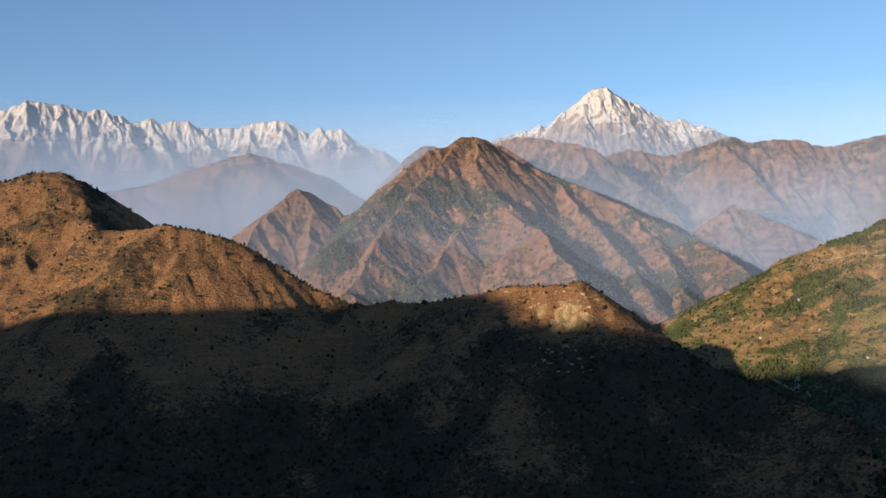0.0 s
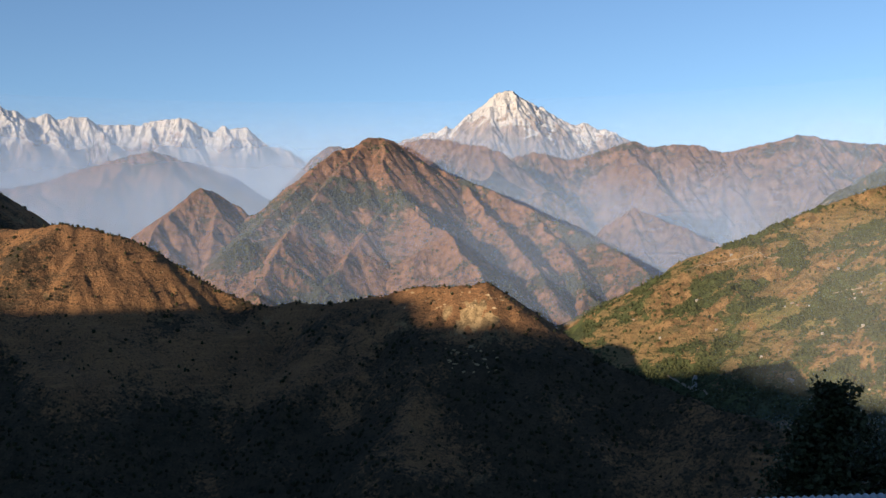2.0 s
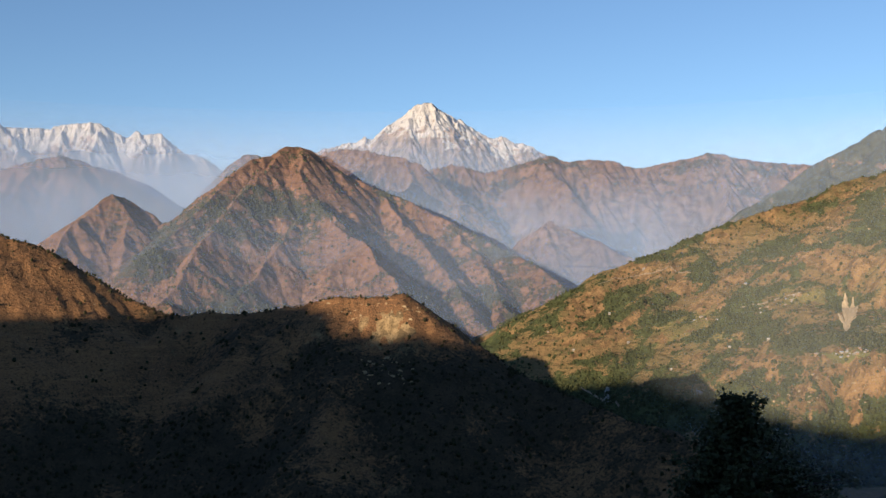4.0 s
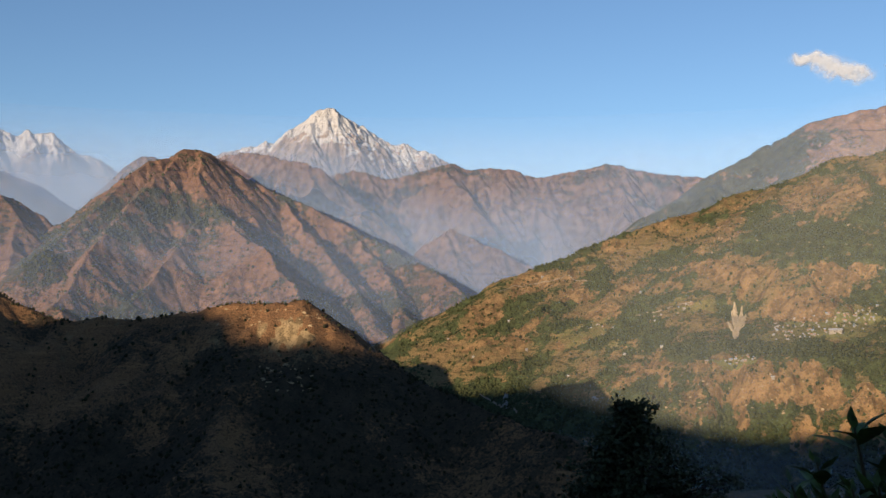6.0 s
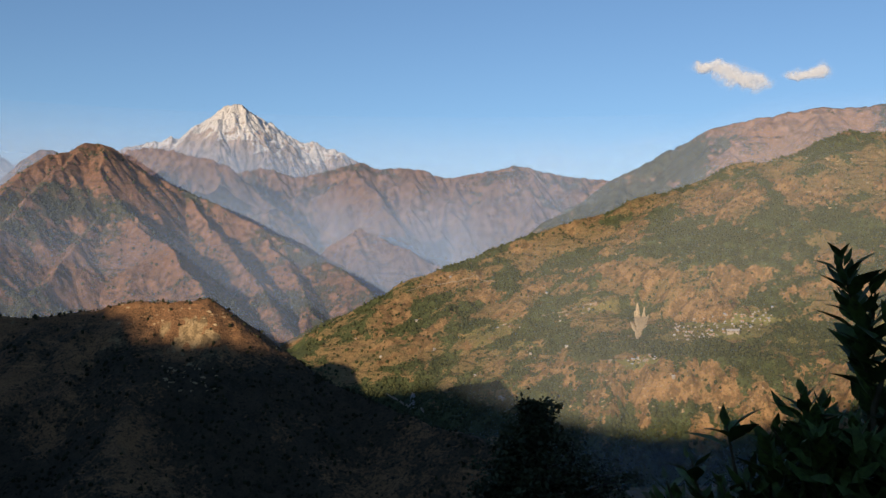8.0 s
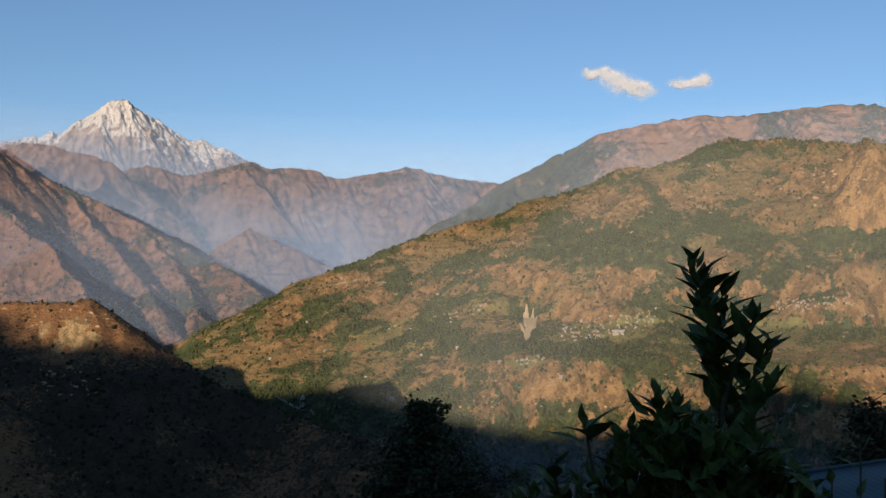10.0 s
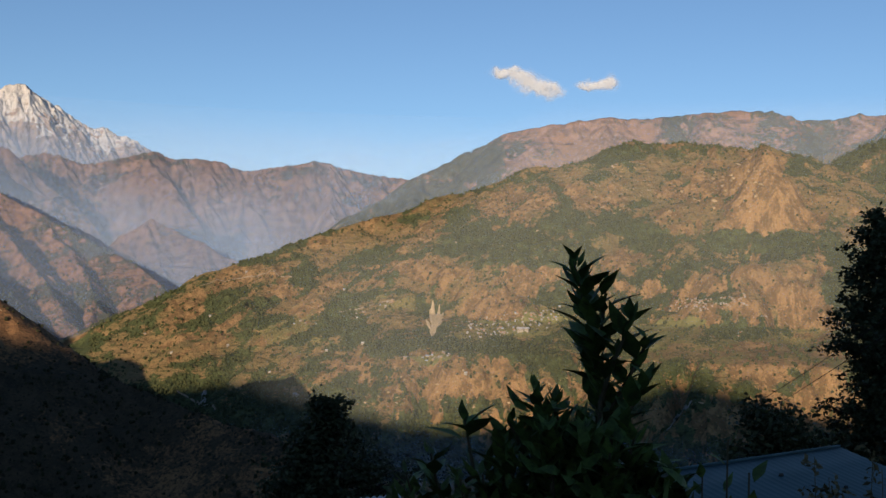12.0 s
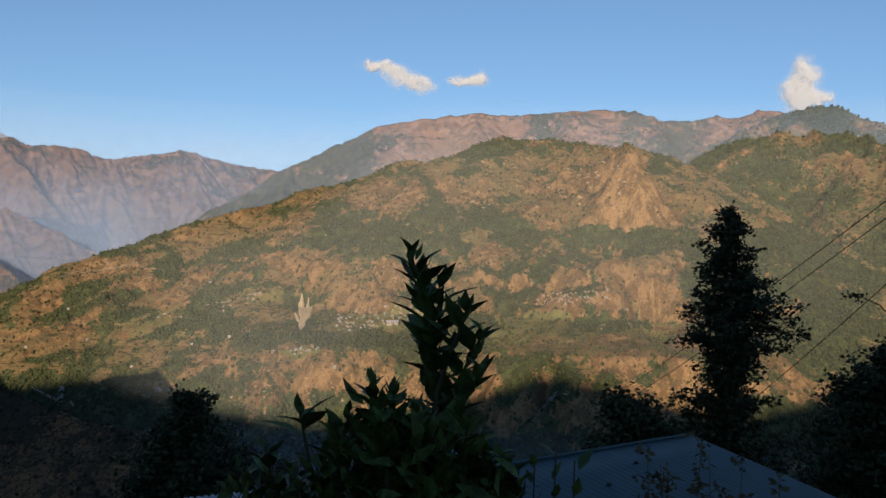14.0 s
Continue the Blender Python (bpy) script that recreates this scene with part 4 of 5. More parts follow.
for k, (az, el, w) in enumerate(((36.3, -2.2, 26), (35.2, -1.7, 20), (37.8, -1.5, 24), (44.2, -2.1, 30), (45.2, -1.55, 22), (31.3, -3.75, 18), (43.2, -2.9, 24), (43.6, -1.7, 30), (42.6, -2.4, 26))):
    draped("field", "dry yellow terraced field beside a village", "field", valley_side, ((az - 1.3, el + 0.05), (az - 0.4, el), (az + 0.5, el + 0.03), (az + 1.3, el + 0.1)), (w * 0.5, w, w, w * 0.4), FIELD, 0.9, 0.3, 20 + k)


# ---------------------------------------------------------------- helpers for parts
PALE_ROCK = ground_material("pale_rock", (0.34, 0.26, 0.16), (0.20, 0.15, 0.09), 1.2)


def rock_meshes(count, seed):
    r = np.random.RandomState(seed)
    out = []
    for _ in range(count):
        v = ICO_V * (1 + r.uniform(-0.3, 0.3, (12, 1))) * np.array((1.0, 0.8, r.uniform(0.6, 1.3)))
        out.append(link_mesh("rock", v, ICO_F, PALE_ROCK, False))
    return out


ROCKS = rock_meshes(5, 8)


def outcrops(owner, land, az, el, count, size, seed, near):
    """Pale rocks standing out of a slope, each a part of its hill."""
    r = np.random.RandomState(seed)
    for _ in range(count):
        p = on_land(land, r.uniform(*az), r.uniform(*el), near=near, far=near + 1600)
        s = r.uniform(*size)
        ob = new("rock", ROCKS[r.randint(5)])
        ob.parent = owner
        ob.matrix_basis = Matrix.Translation(p - Vector((0, 0, s * 0.2))) @ pose(0, 0, 0, r.uniform(-20, 20), r.uniform(-20, 20), r.uniform(0, 360)) @ Matrix.Diagonal((s * r.uniform(0.8, 2.2), s * r.uniform(0.6, 1.1), s * r.uniform(0.4, 1.1), 1))


outcrops(NEAR_RIDGE, near_ridge, (3.0, 8.6), (-1.8, -0.75), 46, (0.6, 2.0), 3, 900)
outcrops(NEAR_RIDGE, near_ridge, (5.2, 8.3), (-5.4, -3.9), 34, (0.7, 2.4), 4, 800)
outcrops(NEAR_RIDGE, near_ridge, (-22, -8), (-1.0, 2.4), 40, (0.5, 1.5), 5, 900)
outcrops(VALLEY, valley_side, (46.8, 49.4), (4.6, 7.2), 36, (2, 6), 6, 1900)
outcrops(VALLEY, valley_side, (40, 47), (4.2, 7.4), 50, (1.5, 4), 7, 1900)
outcrops(VALLEY, valley_side, (30, 40), (2.0, 5.4), 40, (1.5, 3.5), 9, 1900)
outcrops(VALLEY, valley_side, (27, 47), (-6.4, -4.2), 50, (1.2, 3), 10, 1300)

def part(name, me, parent, label="", m=None):
    ob = new(name, me)
    ob.parent = parent
    if m is not None:
        ob.matrix_basis = m
    if label:
        ob["label"] = label
    return ob


def box_data(x0, y0, z0, x1, y1, z1):
    v = [(x, y, z) for x in (x0, x1) for y in (y0, y1) for z in (z0, z1)]
    return v, [(0, 1, 3, 2), (4, 6, 7, 5), (0, 4, 5, 1), (2, 3, 7, 6), (0, 2, 6, 4), (1, 5, 7, 3)]


WALLS = [ground_material(n, a, b, 1.5) for n, a, b in (("limewash", (0.30, 0.27, 0.22), (0.21, 0.19, 0.16)), ("mud_wall", (0.28, 0.19, 0.12), (0.21, 0.145, 0.09)), ("stone_wall", (0.25, 0.23, 0.20), (0.18, 0.17, 0.15)))]
ROOFS = [ground_material(n, a, b, 1.2, 0.5) for n, a, b in (("blue_roof", (0.17, 0.26, 0.40), (0.22, 0.31, 0.43)), ("tin_roof", (0.34, 0.35, 0.37), (0.24, 0.25, 0.26)), ("slate_roof", (0.20, 0.20, 0.20), (0.27, 0.26, 0.25)), ("rust_roof", (0.38, 0.17, 0.10), (0.30, 0.14, 0.09)))]
OPENING = ground_material("dark_window", (0.03, 0.03, 0.035), (0.05, 0.045, 0.04), 1)


def village_house(wall, roof, label):
    """A small two-storey hill house: walls with openings, and a gable roof."""
    root = new("village_house")
    v, f = box_data(-3.6, -2.2, -2.5, 3.6, 2.2, 4.2)
    v, f = v + [(-3.6, 0, 5.6), (3.6, 0, 5.6)], f + [(1, 3, 8, 8), (5, 9, 7, 7)]
    me = bpy.data.meshes.new("wall")
    me.from_pydata(v, [], [tuple(dict.fromkeys(q)) for q in f])
    me.materials.append(wall)
    part("wall", me, root)
    for s in (-1, 1):
        bm = bmesh.new()
        rows = [(-4.2, s * 2.9, 3.7), (4.2, s * 2.9, 3.7), (4.2, -s * 0.05, 5.85), (-4.2, -s * 0.05, 5.85)]
        low = [bm.verts.new(c) for c in rows]
        top = [bm.verts.new((c[0], c[1], c[2] + 0.18)) for c in rows]
        bm.faces.new(low), bm.faces.new(top)
        for i in range(4):
            bm.faces.new((low[i], low[(i + 1) % 4], top[(i + 1) % 4], top[i]))
        bmesh.ops.recalc_face_normals(bm, faces=bm.faces)
        me = bpy.data.meshes.new("roof_slope")
        bm.to_mesh(me), bm.free()
        me.materials.append(roof)
        part("roof_slope", me, root)
    me = bpy.data.meshes.new("window")
    v, f = box_data(-0.5, -0.05, -0.6, 0.5, 0.05, 0.6)
    me.from_pydata(v, [], f)
    me.materials.append(OPENING)
    for x in (-2, 2):
        part("window", me, root, m=pose(x, -2.22, 2.6))
    return tagged(root, label, "house", "houses of the hill villages")


KINDS = [village_house(WALLS[0], ROOFS[0], "small whitewashed hill house with a blue tin roof"), village_house(WALLS[0], ROOFS[1], "small whitewashed hill house with a bright tin roof"),
         village_house(WALLS[1], ROOFS[2], "small mud-walled hill house with a slate roof"), village_house(WALLS[2], ROOFS[3], "small stone hill house with a rusty red roof"), village_house(WALLS[2], ROOFS[1], "small stone hill house with a tin roof")]
used = [False] * len(KINDS)


def put_house(land, az, el, rng, kind=None, size=1.0):
    p = on_land(land, az, el)
    k = rng.choice(len(KINDS), p=(0.24, 0.12, 0.28, 0.14, 0.22)) if kind is None else kind
    m = Matrix.Translation(p) @ pose(0, 0, 0, 0, 0, -az + rng.uniform(-35, 35)) @ Matrix.Scale(size * rng.uniform(0.5, 0.85), 4)
    if used[k]:
        copy_thing(KINDS[k], m).matrix_basis = m
    else:
        KINDS[k].matrix_basis = m
        used[k] = True


rng = np.random.RandomState(12)
for az, el, wide, tall, count in ((36.0, -1.7, 2.6, 0.55, 112), (31.6, -3.65, 0.9, 0.22, 18), (45.6, -0.45, 1.0, 0.28, 36), (47.4, -0.35, 1.4, 0.32, 42), (49.3, -1.1, 0.4, 0.15, 6), (48.1, -2.0, 0.5, 0.12, 6), (29.2, -0.75, 0.8, 0.3, 10), (27.4, -1.4, 0.9, 0.2, 5), (24.5, -1.9, 0.8, 0.2, 5)):
    for _ in range(count):
        u = rng.uniform(-1, 1)
        put_house(valley_side, az + wide * u, el + tall * rng.uniform(-1, 1) + 0.18 * u * wide, rng, int(rng.choice((2, 3, 4, 2))) if az > 44 else (int(rng.choice((0, 2, 4, 1, 3))) if az == 36.0 else None), 0.56 if az > 44 else 0.62)
put_house(valley_side, 36.4, -2.12, rng, 1, 1.9)
put_house(valley_side, 36.75, -2.1, rng, 1, 1.7)
for az, el in ((22.5, -4.64), (23.9, -5.85), (24.05, -5.9), (26.5, 0.0), (21.1, 0.85), (18.3, 0.6), (20.2, -3.2), (17.2, -3.6), (27.6, -3.0), (33.4, -4.6), (19.2, -1.6), (25.6, -3.4), (15.8, -2.6), (30.0, -3.8)):
    put_house(valley_side, az, el, rng)
for az, el in ((59.2, -1.2), (59.5, -1.15), (60.1, -0.9), (58.7, -2.1), (58.2, -2.5), (61.2, -0.6), (60.7, 1.4), (59.9, 2.2)):
    put_house(right_near, az, el, rng)


# ---------------------------------------------------------------- clouds
def cloud_material():
    """Lit droplets: scatters light both ways, thin towards the fringe of each puff."""
    n = Nodes("cloud")
    t = n.tree.nodes
    a, b, m, clear, out = t.new("ShaderNodeBsdfDiffuse"), t.new("ShaderNodeBsdfTranslucent"), t.new("ShaderNodeMixShader"), t.new("ShaderNodeBsdfTransparent"), t.new("ShaderNodeMixShader")
    a.inputs["Color"].default_value, b.inputs["Color"].default_value = (0.60, 0.63, 0.67, 1), (0.66, 0.69, 0.73, 1)
    m.inputs[0].default_value = 0.5
    soft, level = t.new("ShaderNodeVectorMath"), t.new("ShaderNodeVectorMath")
    soft.operation, level.operation = "MULTIPLY", "NORMALIZE"
    soft.inputs[1].default_value = (1, 1, 0.35)
    n.link(n.pos.outputs["Normal"], soft.inputs[0])
    n.link(soft.outputs[0], level.inputs[0])
    for node in (a, b):
        n.link(level.outputs[0], node.inputs["Normal"])
    n.link(a.outputs[0], m.inputs[1])
    n.link(b.outputs[0], m.inputs[2])
    n.link(n.math("MULTIPLY", n.attr("thickness"), n.ramp(n.noise(40, 5, 0.6), 0.1, 0.5)), out.inputs[0])
    n.link(clear.outputs[0], out.inputs[1])
    n.link(m.outputs[0], out.inputs[2])
    n.link(out.outputs[0], t["Material Output"].inputs["Surface"])
    return n.mat


CLOUD = cloud_material()


def cloud(label, lumps, d, seed, ragged):
    """A small cumulus: one closed billowing body, dense in the middle and thin towards its fringe."""
    spots = np.array(lumps)
    pad = 1.2
    a, e = np.meshgrid(np.linspace(spots[:, 0].min() - pad - 0.4, spots[:, 0].max() + pad + 0.4, 130), np.linspace(spots[:, 1].min() - pad, spots[:, 1].max() + pad, 90))
    wa, we = a + (fbm(a * 9 + seed, e * 9, 5, 4) - 0.5) * ragged, e + (fbm(a * 9, e * 9 + seed, 4, 4) - 0.5) * ragged
    body = sum(np.exp(-((wa - az) / w) ** 2 - ((we - el) / h) ** 2) for az, el, w, h in lumps)
    body = np.clip(body + (fbm(a * 20, e * 26 + seed, 9, 4) - 0.5) * 0.5 * smooth(body, 0.05, 0.5), 0, 1.4)
    fade = smooth(body, 0.05, 1.15)
    edge = np.minimum(np.minimum(a - a.min(), a.max() - a), np.minimum(e - e.min(), e.max() - e))
    fade = fade * smooth(edge, 0, 0.3)
    verts, faces, n = [], [], a.size
    i = np.arange(n).reshape(a.shape)
    quads = np.stack([i[:-1, :-1], i[:-1, 1:], i[1:, 1:], i[1:, :-1]], -1).reshape(-1, 4)
    for k, depth in ((0, -34), (1, 22)):
        r = d + depth * np.sqrt(np.clip(body, 0, 1)) * (0.7 + 0.6 * fbm(a * 14, e * 14 + seed, 8, 2)) * smooth(edge, 0, 0.3)
        verts.append(np.stack([r * np.sin(np.radians(a)), r * np.cos(np.radians(a)), r * np.tan(np.radians(e))], -1).reshape(-1, 3))
        faces.append(quads[:, ::-1] + n if k else quads)
    me = link_mesh("cloud", np.concatenate(verts), np.concatenate(faces), CLOUD)
    me.attributes.new("thickness", "FLOAT", "POINT").data.foreach_set("value", np.concatenate([0.68 * fade.ravel()] * 2).astype(np.float32))
    return tagged(new("cloud", me), label, "cloud")


cloud("small white cloud above the valley side", ((35.0, 12.3, 0.5, 0.22), (35.8, 12.25, 0.6, 0.3), (36.5, 11.85, 0.65, 0.42), (37.2, 11.5, 0.7, 0.35), (38.0, 11.3, 0.65, 0.36)), 4700, 3, 0.6)
cloud("little wisp of white cloud", ((39.8, 11.6, 0.5, 0.2), (40.6, 11.65, 0.55, 0.28), (41.2, 11.75, 0.45, 0.36)), 4700, 4, 0.5)
cloud("puffy white cloud rising behind a summit", ((58.7, 12.3, 0.5, 0.4), (58.9, 11.7, 0.65, 0.5), (58.3, 11.1, 0.6, 0.5), (59.0, 10.7, 0.75, 0.5), (58.6, 10.2, 0.7, 0.6), (59.8, 10.4, 0.5, 0.3)), 4300, 5, 0.6)


# ---------------------------------------------------------------- the foreground: trees, shrub, roof and cables
def near(az, d, el):
    """A place as seen from the end of the walk."""
    return place(39.3, REACH, 0) + place(az, d, el)


SLOPE = Slope()


def ground_at(p):
    return float(SLOPE.height(np.array([p.x]), np.array([p.y]))[0])


def bark_material():
    n = Nodes("bark", 0.9)
    f = n.noise(0.15, 5, 0.7, stretch=(1, 1, 0.25))
    n.bump(f, 0.7, 0.03)
    return n.color(n.mix(f, (0.035, 0.026, 0.02), (0.10, 0.08, 0.06)))


BARK = bark_material()
TREE_LEAF = foliage_material("tree_leaves", (0.028, 0.037, 0.017), (0.062, 0.070, 0.030), 0.55)


def tube(path, radii, sides=6):
    """Vertices and faces of a round limb along a path."""
    verts, faces = [], []
    for i, p in enumerate(path):
        way = (path[min(i + 1, len(path) - 1)] - path[max(i - 1, 0)]).normalized()
        a = way.orthogonal().normalized()
        b = way.cross(a)
        for k in range(sides):
            ang = 2 * math.pi * k / sides
            verts.append(p + (a * math.cos(ang) + b * math.sin(ang)) * radii[i])
    for i in range(len(path) - 1):
        for k in range(sides):
            faces.append((i * sides + k, i * sides + (k + 1) % sides, (i + 1) * sides + (k + 1) % sides, (i + 1) * sides + k))
    return verts, faces


def merge(pieces):
    verts, faces = [], []
    for v, f in pieces:
        faces += [tuple(i + len(verts) for i in q) for q in f]
        verts += v
    return verts, faces


def leaf_cloud(centres, spread, count, size, rng, droop=0.0):
    """Small bent leaves round twig ends: two triangles each."""
    n = len(centres) * count
    c = np.repeat(np.array([tuple(p) for p in centres]), count, axis=0) + rng.normal(0, 1, (n, 3)) * np.array(spread)
    way = rng.normal(0, 1, (n, 3))
    way[:, 2] = way[:, 2] * 0.6 - droop
    way /= np.linalg.norm(way, axis=1)[:, None]
    side = np.cross(way, rng.normal(0, 1, (n, 3)))
    side /= np.linalg.norm(side, axis=1)[:, None]
    s = size * rng.uniform(0.6, 1.4, (n, 1))
    v = np.stack([c, c + way * s * 0.5 + side * s * 0.27, c + way * s, c + way * s * 0.5 - side * s * 0.27 + np.array((0, 0, 0.08)) * s], 1)
    return v.reshape(-1, 3), (np.arange(n) * 4)[:, None] + np.array((0, 1, 2, 3))


def tree(name, label, top, base_z, profile, seed, leaf=0.22, per=26, limbs=70, trunk=0.2, lean=0.0, wide=1.0, clump=(0.30, 0.2), tone=1.0):
    """A tree whose limbs reach as far as the profile says: (share of height from the top, reach to one side, reach to the other)."""
    rng = np.random.RandomState(seed)
    height = top.z - base_z
    root = new(name)
    root.location = (top.x, top.y, base_z)
    az = math.atan2(top.x, top.y)
    right, back = Vector((math.cos(az), -math.sin(az), 0)), Vector((math.sin(az), math.cos(az), 0))
    bend = lambda s: right * (lean * math.sin(3.0 * s) * 0.6)
    path = [Vector((0, 0, height * s)) + bend(s) + Vector((rng.uniform(-0.05, 0.05), rng.uniform(-0.05, 0.05), 0)) for s in np.linspace(-0.04, 0.985, 16)]
    v, f = tube(path, [trunk * (1.05 - s) + 0.012 for s in np.linspace(0, 1, 16)], 8)
    me = link_mesh("trunk", v, f, BARK)
    part("trunk", me, root)
    share, left, rite = zip(*profile)
    pieces, ends = [], []
    levels = np.linspace(0.0, share[-1], 80)
    filled = np.cumsum(np.interp(levels, share, left) + np.interp(levels, share, rite) + 0.9)
    for k in range(limbs):
        down = float(np.interp((k + rng.rand()) / limbs * filled[-1], filled, levels))
        L, R = np.interp(down, share, left), np.interp(down, share, rite)
        ang = rng.uniform(0, 2 * math.pi)
        reach = (R if math.cos(ang) > 0 else L) * (abs(math.cos(ang)) + (1 - abs(math.cos(ang))) * 0.8) * rng.uniform(0.6, 1.1) * wide * tone
        way = right * math.cos(ang) + back * math.sin(ang)
        start = Vector((0, 0, height * (1 - down) - reach * rng.uniform(0.15, 0.55))) + bend(1 - down)
        pts = [start]
        for j in range(1, 5):
            s = j / 4
            pts.append(start + way * reach * s + Vector((rng.uniform(-0.1, 0.1), rng.uniform(-0.1, 0.1), 1)) * (reach * 0.35 * s * rng.uniform(0.7, 1.2)))
        pieces.append(tube(pts, [0.06 * trunk / 0.2 * (1.1 - j / 4) + 0.008 for j in range(5)], 5))
        for j in range(1, 5):
            if reach * j / 4 > 0.25 or down < 0.1:
                ends.append(pts[j] + Vector(rng.normal(0, 0.12, 3)))
    v, f = merge(pieces)
    tagged(part("branching", link_mesh("branching", v, f, BARK), root), kind="stuff")
    v, f = leaf_cloud(ends, (clump[0], clump[0], clump[1]), per, leaf, rng)
    part("crown", link_mesh("crown", v, f, TREE_LEAF, False), root, "dark green leaves in uneven clumps")
    return tagged(root, label, "tree")


D = 55.0
top = near(54.95, D, 4.5)
tree("tall_tree", "tall dark broadleaf tree with open uneven tiers", top, -9.4,
     ((0.0, 0.15, 0.3), (0.03, 0.6, 0.7), (0.062, 1.0, 0.85), (0.13, 1.35, 1.0), (0.174, 1.5, 1.7), (0.24, 1.4, 1.9), (0.286, 0.9, 2.2), (0.32, 1.7, 3.2), (0.36, 2.3, 3.6), (0.42, 2.6, 3.8), (0.46, 2.8, 3.5), (0.495, 1.5, 2.6), (0.53, 1.3, 1.5), (0.62, 1.4, 1.9), (0.67, 2.4, 2.2), (0.72, 2.2, 2.4), (0.78, 2.0, 2.6), (0.87, 1.9, 3.6), (0.955, 1.4, 4.0)), 4, 0.25, 30, 210, 0.22, clump=(0.21, 0.13), tone=1.02)
top = near(25.4, 48, -6.1)
tree("broad_tree", "dark bushy broadleaf tree with a rounded crown", top, -11.8,
     ((0.0, 0.4, 0.5), (0.03, 0.6, 1.3), (0.06, 0.5, 1.2), (0.1, 0.45, 0.6), (0.16, 0.7, 0.9), (0.21, 1.1, 1.9), (0.33, 1.5, 2.4), (0.41, 2.1, 3.0), (0.53, 2.5, 4.0), (0.69, 2.7, 4.5), (1.0, 2.8, 5.0)), 6, 0.24, 34, 230, 0.2, wide=1.1, clump=(0.24, 0.15))
top = near(62.6, 45, -2.6)
edge_tree = tree("edge_tree", "dark spreading tree at the edge of the yard", top, -9.5,
     ((0.0, 0.4, 0.6), (0.1, 1.0, 1.5), (0.25, 1.7, 2.2), (0.35, 2.0, 2.4), (0.42, 2.7, 3.0), (0.55, 2.2, 3), (0.7, 2.6, 3), (1.0, 3.0, 3)), 9, 0.24, 30, 190, 0.22, wide=1.15, clump=(0.24, 0.15))
limb = [near(63.6, 45, -3.0), near(63.3, 44.6, -1.2), near(62.6, 44.2, -0.35), near(61.9, 44, -0.02), near(61.2, 43.8, 0.12)]
v, f = tube([p - edge_tree.location for p in limb], [0.05, 0.04, 0.03, 0.018, 0.008], 5)
part("long_branch", link_mesh("long_branch", v, f, BARK), edge_tree)
v, f = leaf_cloud([limb[4] - edge_tree.location, limb[4].lerp(limb[3], 0.4) - edge_tree.location], (0.16, 0.16, 0.07), 26, 0.2, np.random.RandomState(2))
tagged(part("branch_leaves", link_mesh("branch_leaves", v, f, TREE_LEAF, False), edge_tree), kind="stuff")
top = near(49.8, 40, -5.75)
tree("low_tree", "low dark tree behind the metal roof", top, -9.0,
     ((0.0, 0.6, 0.5), (0.15, 1.0, 1.1), (0.4, 1.7, 1.6), (1.0, 2.0, 2.0)), 15, 0.23, 34, 90, 0.16, wide=1.3)

# corrugated roof of the house below
METAL = Nodes("blue_grey_metal", 0.6)
METAL.bsdf.inputs["Metallic"].default_value = 0.15
f = METAL.noise(0.9, 6, 0.7)
g = METAL.noise(0.12, 4, 0.7)
METAL.bsdf.inputs["Specular IOR Level"].default_value = 0.2
c = METAL.mix(METAL.ramp(f, 0.35, 0.7), (0.019, 0.057, 0.068), (0.028, 0.072, 0.086))
METAL = METAL.color(METAL.mix(METAL.ramp(g, 0.62, 0.74), c, (0.05, 0.048, 0.045)))
HOUSE_WALL = ground_material("house_wall", (0.30, 0.27, 0.23), (0.22, 0.2, 0.17), 0.6)
RUBBER = ground_material("dark_debris", (0.03, 0.028, 0.026), (0.05, 0.045, 0.04), 0.1)
L, R = near(43.4, 17.4, -9.62), near(53.13, 22.1, -7.6)
R.z = L.z
ridge = (R - L).normalized()
down = Vector((ridge.y, -ridge.x, 0)).normalized()
if down.dot(Vector((1, -1, 0))) < 0:
    down = -down
PITCH = 0.26
house = new("house")
house.location = (L + R) / 2 + down * 2
house.location.z = ground_at(house.location)


def roof_slope(start, length, way, run, name, label, pitch=0.26):
    """A corrugated sheet: waves along the ridge, ribs down the slope, with thickness."""
    n = int(length / 0.019)
    verts, faces = [], []
    for j in range(9):
        for i in range(n + 1):
            p = start + ridge * (length * i / n) + way * (run * j / 8) - Vector((0, 0, pitch * run * j / 8))
            p.z += 0.0035 * float(smooth(abs((i * 0.019 / 0.19) % 1 - 0.5), 0.2, 0.36))
            verts.append(p - house.location)
    w = n + 1
    for j in range(8):
        for i in range(n):
            a = j * w + i
            faces.append((a, a + 1, a + 1 + w, a + w))
    ob = part(name, link_mesh(name, verts, faces, METAL), house, label)
    mod = ob.modifiers.new("thickness", "SOLIDIFY")
    mod.thickness = 0.006
    return ob


